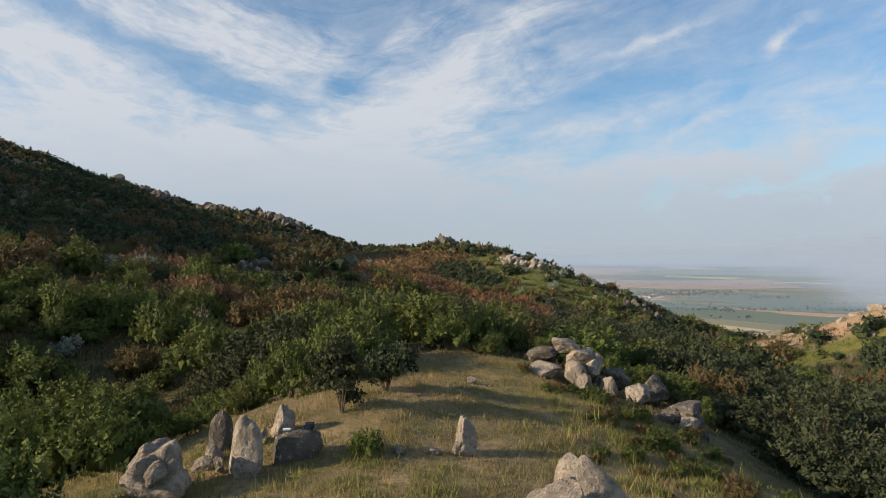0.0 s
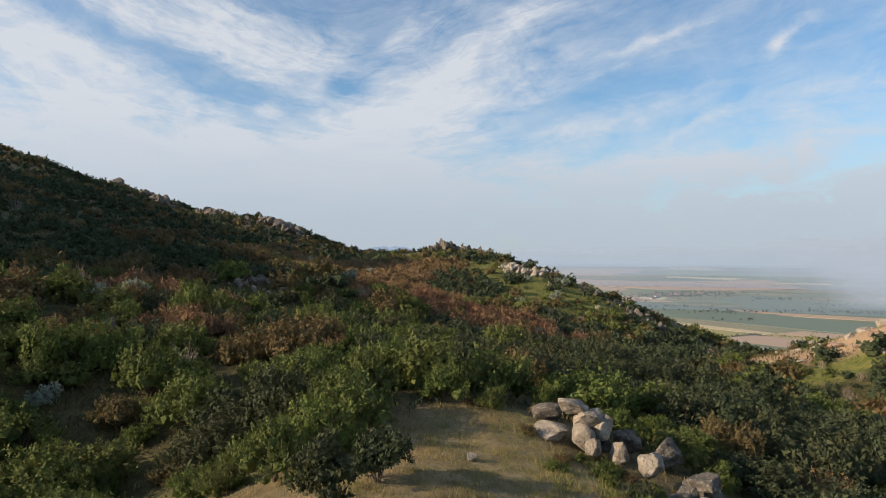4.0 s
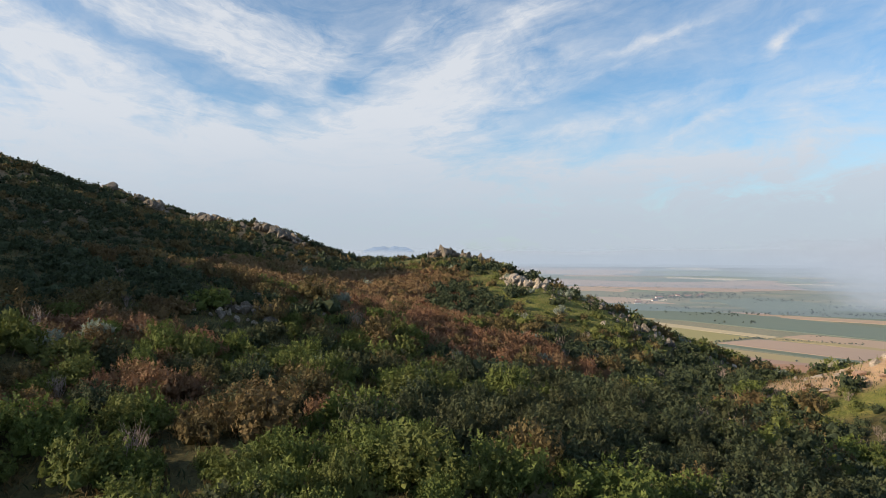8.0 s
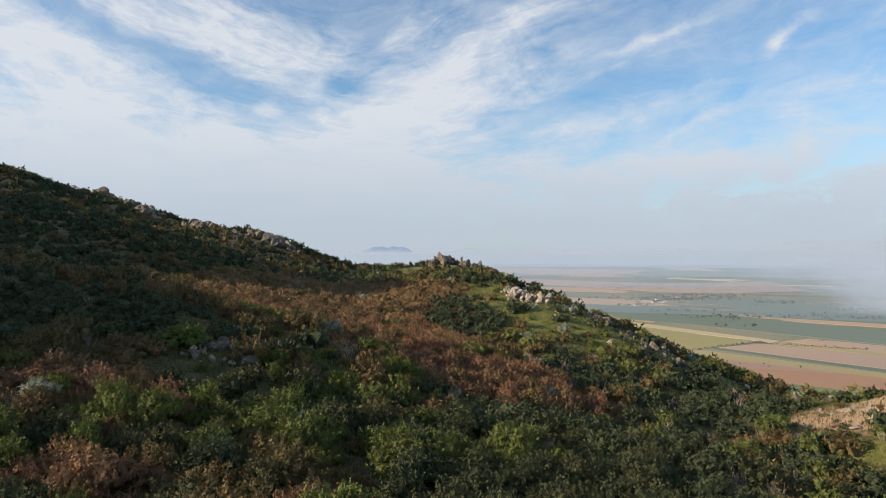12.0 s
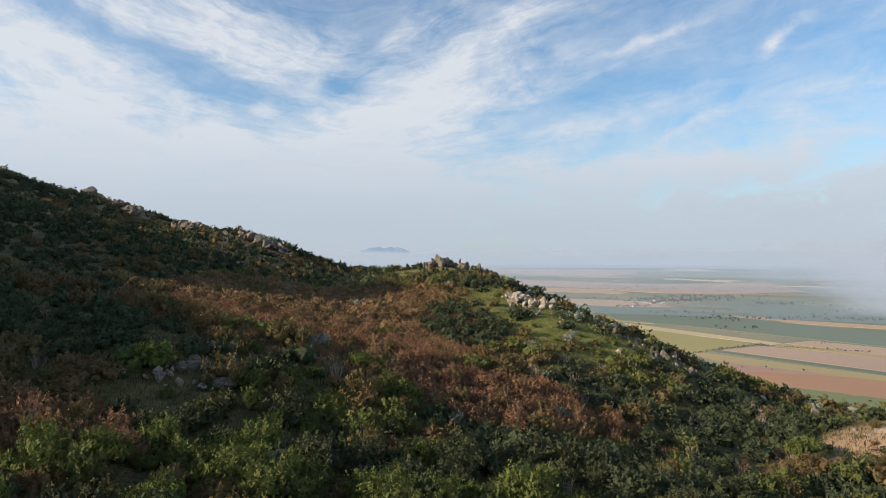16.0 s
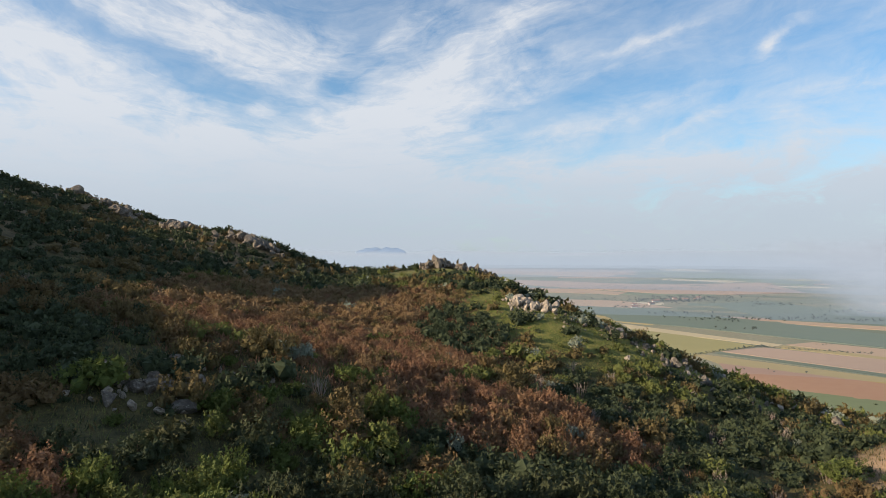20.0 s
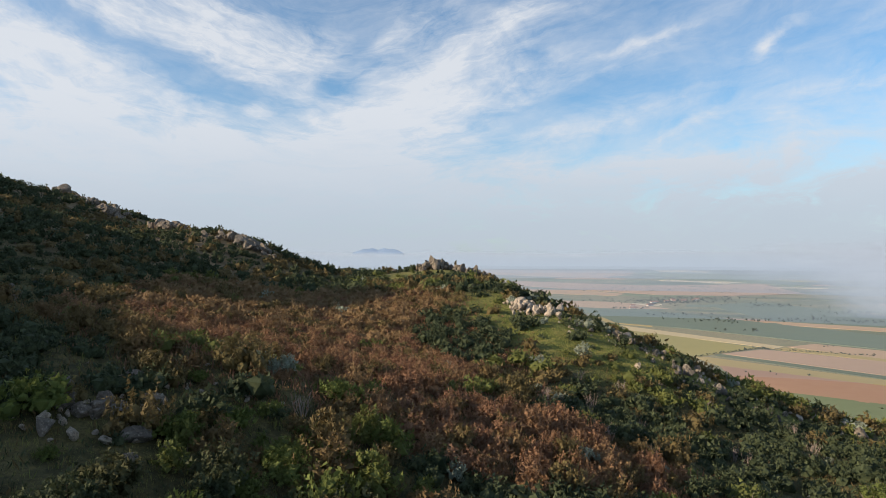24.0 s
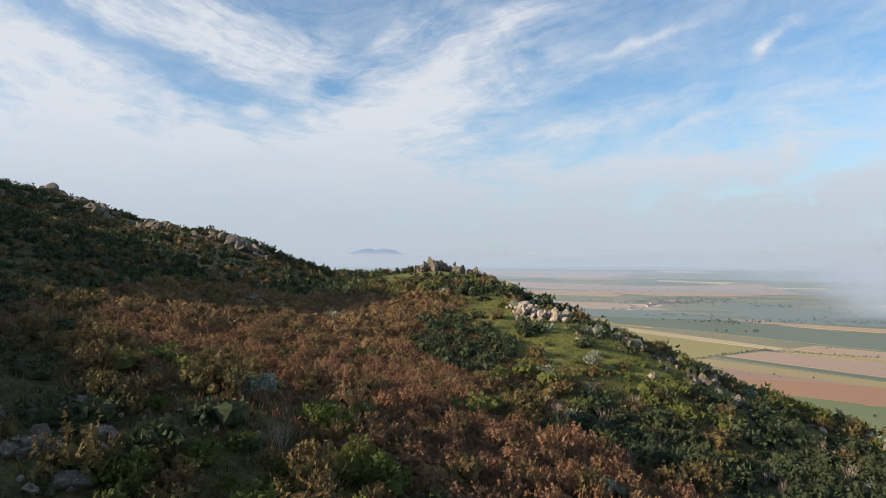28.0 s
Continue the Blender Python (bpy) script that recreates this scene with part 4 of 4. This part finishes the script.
def grass(name, label, mat, seed, count, x0, x1, y0, y1, keep, tall):
    """Tufts of blades, each blade a thin bent triangle."""
    rng = np.random.default_rng(seed)
    x, y = rng.uniform(x0, x1, count), rng.uniform(y0, y1, count)
    chosen = rng.random(count) < keep(x, y)
    x, y = x[chosen], y[chosen]
    blades = 4
    x, y = np.repeat(x, blades), np.repeat(y, blades)
    m = len(x)
    clump = 1 + 0.55 * np.sin(x * 1.9 + 2.2 * np.sin(y * 0.9)) * np.sin(y * 1.6 + 1.7 * np.sin(x * 0.8))
    h = tall * clump * np.repeat(rng.lognormal(0, 0.4, m // blades), blades) * rng.uniform(0.6, 1.2, m)
    px, py = x + rng.normal(size=m) * 0.12, y + rng.normal(size=m) * 0.12
    base = np.stack([px, py, land(px, py) - 0.02], 1)
    a = rng.uniform(0, 6.28, m)
    side = np.stack([np.cos(a), np.sin(a), 0 * a], 1) * (0.02 + 0.045 * h)[:, None] * 0.5
    tip = base + np.stack([rng.normal(size=m) * 0.3 * h, rng.normal(size=m) * 0.3 * h, h], 1)
    v = np.stack([base - side, base + side, tip], 1).reshape(-1, 3)
    tagged(new(name, mesh_of(name, v, np.arange(3 * m).reshape(-1, 3), mat)), label, "grass", kind="stuff")


def sprigs(name, label, kind, seed, count, x0, x1, y0, y1, keep, tall):
    """Low growth between the shrubs: fans of upright leafy twigs."""
    rng = np.random.default_rng(seed)
    x, y = rng.uniform(x0, x1, count), rng.uniform(y0, y1, count)
    chosen = (rng.random(count) < keep(x, y)) & (np.abs(x) < 14 + 0.76 * y)
    x, y = np.repeat(x[chosen], 3), np.repeat(y[chosen], 3)
    m = len(x)
    h = tall * rng.uniform(0.5, 1.3, m)
    px, py = x + rng.normal(size=m) * 0.3, y + rng.normal(size=m) * 0.3
    base = np.stack([px, py, land(px, py) - 0.05], 1)
    a = rng.uniform(0, 6.28, m)
    side = np.stack([np.cos(a), np.sin(a), 0.2 + 0 * a], 1) * (0.11 * h)[:, None]
    mid = base + np.stack([rng.normal(size=m) * 0.2 * h, rng.normal(size=m) * 0.2 * h, 0.55 * h], 1)
    tip = mid + np.stack([rng.normal(size=m) * 0.3 * h, rng.normal(size=m) * 0.3 * h, 0.5 * h], 1)
    v = np.stack([base, mid + side, tip, mid - side], 1).reshape(-1, 3)
    tagged(new(name, mesh_of(name, v, np.arange(4 * m).reshape(-1, 4), LEAF[kind])), label, "undergrowth", kind="stuff")


def hollow_stone():
    """A broken boulder with a hollow in which a round stone lies."""
    src = rock_mesh(77, 4, 0.2, "hollow_stone")
    v = np.array([p.co for p in src.vertices])
    way = np.array([0.30, -0.84, 0.42])
    way /= np.linalg.norm(way)
    for i, p in enumerate(v):
        gap = np.linalg.norm(p / np.linalg.norm(p) - way)
        v[i] = p * (1 - 0.72 * max(0.0, 1 - (gap / 0.70) ** 9))
    src.vertices.foreach_set("co", (v * np.array([0.95, 0.85, 0.95])).astype(np.float32).ravel())
    ob = tagged(new("hollow_stone", src), "broken granite boulder with a deep round hollow in its face", "boulder")
    ob.matrix_basis = Matrix.Translation(at(-8.6, 19.2, 0.95)) @ Matrix.Scale(1.1, 4)
    core = tagged(new("round_stone", rock_mesh(205, 4, 0.0, "round_stone")), "smooth rounded stone lying in the hollow of a boulder", "boulder")
    core.matrix_basis = Matrix.Translation(at(-8.6, 19.2, 0.93) + Vector(way) * 0.66) @ Matrix.Diagonal((0.36, 0.34, 0.40, 1))
    boulder(-8.95, 19.5, (0.72, 0.6, 0.42), 10, -26, 0.5, 4, 1, 1.55, "dark reddish slab lying over a hollow boulder")
    for x, y, q, k in ((-10.0, 19.2, (0.42, 0.35, 0.36), 2), (-9.3, 18.4, (0.25, 0.3, 0.4), 4), (-7.3, 20.9, (0.2, 0.2, 0.4), 1), (-7.9, 22.1, (0.5, 0.4, 0.5), 5), (-6.55, 23.4, (0.2, 0.2, 0.4), 6), (-8.0, 21.4, (0.4, 0.3, 0.3), 0)):
        boulder(x, y, q, k * 70, 12 * (k - 3), 0.25, 3, k, label="broken reddish granite fragment beside the standing stones")


CLOTH = plain_material("dark_nylon", (0.012, 0.013, 0.016), (0.03, 0.03, 0.034), 8, 0.6)
BLUE = plain_material("blue_nylon", (0.02, 0.035, 0.08), (0.03, 0.05, 0.11), 8, 0.6)
PAPER = plain_material("white_card", (0.70, 0.71, 0.72), (0.78, 0.78, 0.78), 4, 0.5)


def rounded_box(name, size, mat, parent, place_at, turn=0.0):
    bm = bmesh.new()
    bmesh.ops.create_cube(bm, size=1)
    bmesh.ops.scale(bm, vec=size, verts=bm.verts)
    bmesh.ops.bevel(bm, geom=bm.edges[:], offset=min(size) * 0.25, segments=2, affect="EDGES")
    me = bpy.data.meshes.new(name)
    bm.to_mesh(me)
    me.materials.append(mat)
    ob = new(name, me)
    ob.parent = parent
    ob.matrix_basis = Matrix.Translation(place_at) @ Matrix.Rotation(radians(turn), 4, "Z")
    return ob


def belongings():
    """What lies on the broad block: a small open bag and a white card."""
    block = [ob for ob in scene.objects if ob.name.startswith("granite_block")][0]
    points = [block.matrix_basis @ v.co for v in block.data.vertices]

    def top_of(dx, dy):
        x, y = block.matrix_basis.translation.x + dx, block.matrix_basis.translation.y + dy
        return Vector((x, y, max(p.z for p in points if math.hypot(p.x - x, p.y - y) < 0.3)))

    bag = tagged(new("camera_bag"), "small dark bag with a blue lining lying open on the block", "bag")
    bag.location = top_of(0.40, 0.05)
    rounded_box("body", (0.36, 0.24, 0.18), CLOTH, bag, (0, 0, 0.05), 12)
    rounded_box("flap", (0.30, 0.04, 0.11), CLOTH, bag, (0.0, 0.14, 0.11), 12)
    rounded_box("pocket", (0.20, 0.07, 0.10), BLUE, bag, (-0.03, -0.14, 0.04), 12)
    rounded_box("strap", (0.05, 0.34, 0.03), CLOTH, bag, (-0.24, 0.0, 0.02), -25)
    card = tagged(rounded_box("white_box", (0.26, 0.18, 0.05), PAPER, None, top_of(-0.32, -0.14) + Vector((0, 0, 0.01)), 15), "flat white box lying on the granite block", "box")
    return card


ROOF = plain_material("red_brown_roof_tiles", (0.20, 0.12, 0.09), (0.30, 0.17, 0.12), 0.5)
WALL = plain_material("white_plaster", (0.50, 0.49, 0.47), (0.62, 0.61, 0.59), 0.3)
GLASS = plain_material("dark_window_glass", (0.03, 0.035, 0.04), (0.05, 0.055, 0.06), 0.5, 0.2)


def house(x, y, length, width, height, turn):
    holder = tagged(new("farm_house"), "white farmhouse with a red pitched roof in the far village", "house", "houses of the village")
    holder.matrix_basis = Matrix.Translation(at(x, y, 0)) @ Matrix.Rotation(radians(turn), 4, "Z")
    rounded = rounded_box("wall", (length, width, height), WALL, holder, (0, 0, height / 2 - 0.3))
    a, b, h, r = length / 2 + 0.4, width / 2 + 0.5, height - 0.3, width * 0.4
    v = [(-a, -b, h), (a, -b, h), (a, b, h), (-a, b, h), (-a, 0, h + r), (a, 0, h + r), (-a, -b, h - 0.3), (a, -b, h - 0.3), (a, b, h - 0.3), (-a, b, h - 0.3)]
    bm = bmesh.new()
    p = [bm.verts.new(q) for q in v]
    for face in ((0, 1, 5, 4), (2, 3, 4, 5), (0, 4, 3), (1, 2, 5), (6, 9, 8, 7), (0, 6, 7, 1), (1, 7, 8, 2), (2, 8, 9, 3), (3, 9, 6, 0)):
        bm.faces.new([p[i] for i in face])
    me = bpy.data.meshes.new("roof")
    bm.to_mesh(me)
    me.materials.append(ROOF)
    part("roof", me, holder)
    for k in range(3):
        rounded_box("window", (1.1, 0.12, 1.3), GLASS, holder, (-length * 0.3 + k * length * 0.3, -width / 2 - 0.02, height * 0.5))


def plain_trees():
    """Trees and hedges on the plain: small crowns of leaf clumps, joined."""
    rng = np.random.default_rng(21)
    spots = []
    for cx, cy, rx, ry, count in ((640, 1720, 150, 70, 240), (740, 1830, 110, 60, 110), (600, 1660, 60, 20, 70), (450, 1480, 40, 30, 22), (540, 1600, 60, 40, 30), (760, 1180, 60, 25, 26), (900, 1350, 90, 40, 40), (560, 1215, 110, 36, 60), (700, 1225, 60, 30, 24), (500, 1060, 40, 14, 10), (800, 1560, 120, 50, 40), (420, 862, 10, 6, 9), (390, 850, 8, 6, 5),
                                  (520, 880, 12, 6, 5), (345, 700, 30, 20, 4), (700, 2300, 300, 160, 80), (1000, 2200, 260, 120, 60), (330, 520, 30, 30, 4), (480, 1330, 60, 16, 18), (1150, 2900, 300, 200, 70)):
        for k in range(count):
            spots.append((cx + rng.normal() * rx * 0.6, cy + rng.normal() * ry * 0.6))
    for k in range(46):  # the hedge between two fields, and another beyond the road
        spots.append((300 + k * 2.9 + rng.normal(), 802 + k * 1.5 + rng.normal()))
        spots.append((420 + k * 2.3 + rng.normal(), 862 - k * 1.4 + rng.normal()))
    pieces = []
    for x, y in spots:
        w = rng.uniform(2.6, 5.5) if y > 1000 else rng.uniform(1.5, 3.4)
        c, r = heap(rng, w, w * rng.uniform(0.7, 1.2), 6)
        v, t = leaves(rng, c, r, 40, w * 0.17, 0.2)
        bv, bt = BALL[1]
        v, t = joined([(v, t)] + [(p + bv * q * 0.9, bt) for p, q in zip(c[:4], r[:4])])
        pieces.append((v + np.array(at(x, y, -0.2)), t))
    v, t = joined(pieces)
    tagged(new("plain_trees", mesh_of("plain_trees", v, t, LEAF["dark"])), "dark green trees and hedges on the far plain", "trees", kind="stuff")


rocks()
hollow_stone()
belongings()
tree(-4.1, 26.0, 2.9, 2.0, 3)
tree(-2.6, 29.5, 2.3, 2.3, 4)
tree(-13.4, 26.6, 2.6, 2.5, 8, "green")
tree(-15.6, 26.0, 2.5, 2.5, 9, "green")
for x, y, size, kind in ((-2.6, 21.6, 0.28, "green"), (8.5, 35.5, 0.35, "green"), (6.5, 19.5, 0.2, "green"), (7.6, 30.0, 0.3, "olive"), (9.3, 27.5, 0.35, "green"),
                         (-7.2, 17.6, 0.3, "green"), (-5.4, 17.4, 0.2, "green"), (3.6, 46.5, 0.45, "green"), (2.0, 47.0, 0.2, "olive"), (10.6, 22.6, 0.3, "olive"), (9.5, 32.5, 0.3, "dark"), (8.3, 33.6, 0.22, "green"), (9.6, 36.4, 0.25, "olive"), (7.9, 37.8, 0.2, "green"), (8.8, 24.0, 0.18, "green"), (11.8, 30.5, 0.25, "green")):
    shrub(kind, x, y, size, np.random.default_rng(int(abs(x * 100 + y * 10))), "near")
LANDMARKS = (("green", -15.8, 122.9, 0.85), ("olive", -24.9, 126.5, 0.8), ("rust", -27.6, 72.6, 1.35), ("olive", -13.7, 76.1, 1.3), ("rust", -9.5, 70.5, 0.7), ("olive", -16.8, 64.5, 0.95), ("rust", -30.4, 94.9, 0.9), ("rust", -12.9, 66.2, 0.4),
             ("silver", -40.8, 87.8, 1.4), ("silver", -42.0, 79.5, 1.2), ("silver", -41.1, 96.8, 1.1), ("silver", -22.6, 80.0, 0.9), ("silver", -17.4, 100.4, 1.2), ("silver", -20.5, 98.5, 1.0), ("twig", 38.1, 93.6, 1.5), ("twig", 31.7, 90.4, 1.3), ("twig", 34.5, 95.5, 1.3),
             ("green", 67.5, 149.3, 1.4), ("silver", -21.7, 147.5, 1.5), ("silver", -24.5, 149.0, 1.2), ("silver", 2.3, 198.0, 1.3), ("silver", 26.2, 185.3, 1.4), ("silver", 21.7, 145.5, 1.5), ("silver", 26.2, 213.6, 1.5), ("silver", 39.8, 224.6, 1.9))
LANDMARK_SEED = np.random.default_rng(5)
for kind, x, y, size in LANDMARKS:
    shrub(kind, x, y, size * (1.35 if kind == "silver" else 1.0), LANDMARK_SEED, "near")
# low bushes that overgrow the edge of the meadow
for k in range(70):
    x, y = 9.0 + LANDMARK_SEED.normal() * 2.2, 29 + LANDMARK_SEED.normal() * 6
    shrub(("green", "olive", "green", "olive")[k % 4], x, y, LANDMARK_SEED.uniform(0.09, 0.24), LANDMARK_SEED, "near")
scrub()
grass("dry_grass", "tall dry straw-coloured meadow grass", DRY_GRASS, 3, 130000, -26, 24, 6, 54, lambda x, y: 0.15 + 0.85 * dryness(x, y), 0.125)
grass("weeds", "rough green weeds and grass on the meadow's edge", GREEN_GRASS, 15, 60000, -14, 20, 10, 44, lambda x, y: np.clip(np.maximum.reduce([spot(x, y, 10, 24, 6, 11, 8), spot(x, y, -2.5, 18, 3.5, 5), 0.8 * spot(x, y, -8, 21, 6, 3), 0.6 * spot(x, y, 5, 15, 12, 3)]), 0, 1) * (0.45 + 0.55 * np.sin(x * 1.7 + y) * np.sin(y * 1.3 - x)), 0.17)
grass("tall_grass", "tufts of tall yellow-green grass on the meadow", GREEN_GRASS, 5, 9000, -20, 22, 8, 50, lambda x, y: 0.5 * dryness(x, y) * (np.sin(x * 0.9 + y * 0.4) * np.sin(y * 0.7 - x * 0.3) > 0.15), 0.25)
grass("slope_grass", "rough grass on the stony spur of the slope", GREEN_GRASS, 9, 16000, -70, -4, 92, 162, lambda x, y: np.maximum(spot(x, y, -34, 128, 26, 30, 20), 0.2) * 0.8, 0.3)
grass("green_grass", "rough yellow-green grass on the open slopes", GREEN_GRASS, 4, 200000, -60, 130, 85, 300, lambda x, y: np.maximum(greenness(x, y), dryness(x, y)) * 0.9, 0.36)
sprigs("rust_undergrowth", "low rust-brown autumn undergrowth between the shrubs", "rust", 6, 80000, -85, 45, 70, 320, lambda x, y: rustiness(x, y) * (1 - 0.9 * greenness(x, y)), 0.85)
sprigs("olive_undergrowth", "low olive-brown undergrowth between the shrubs", "olive", 7, 30000, -110, 90, 45, 300, lambda x, y: (0.5 + 0.5 * np.sin(x * 0.13 + 2 * np.sin(y * 0.07))) * (1 - 0.9 * greenness(x, y)) * (1 - meadow(x, y)), 0.7)
sprigs("green_undergrowth", "low green undergrowth between the shrubs", "dark", 8, 26000, -110, 90, 45, 300, lambda x, y: (1 - rustiness(x, y)) * (1 - 0.9 * greenness(x, y)) * (1 - meadow(x, y)), 0.6)
plain_trees()
for x, y, length, turn in ((601, 1677, 16, 10), (625, 1690, 12, -20), (655, 1700, 20, 5), (518, 1561, 26, 30), (470, 1540, 14, 0), (690, 1720, 14, 40), (560, 1650, 30, 12), (715, 1760, 16, -10), (640, 1740, 14, 25), (448, 1469, 22, 5)):
    house(x, y, 0.7 * length, 7, 3.6, turn)
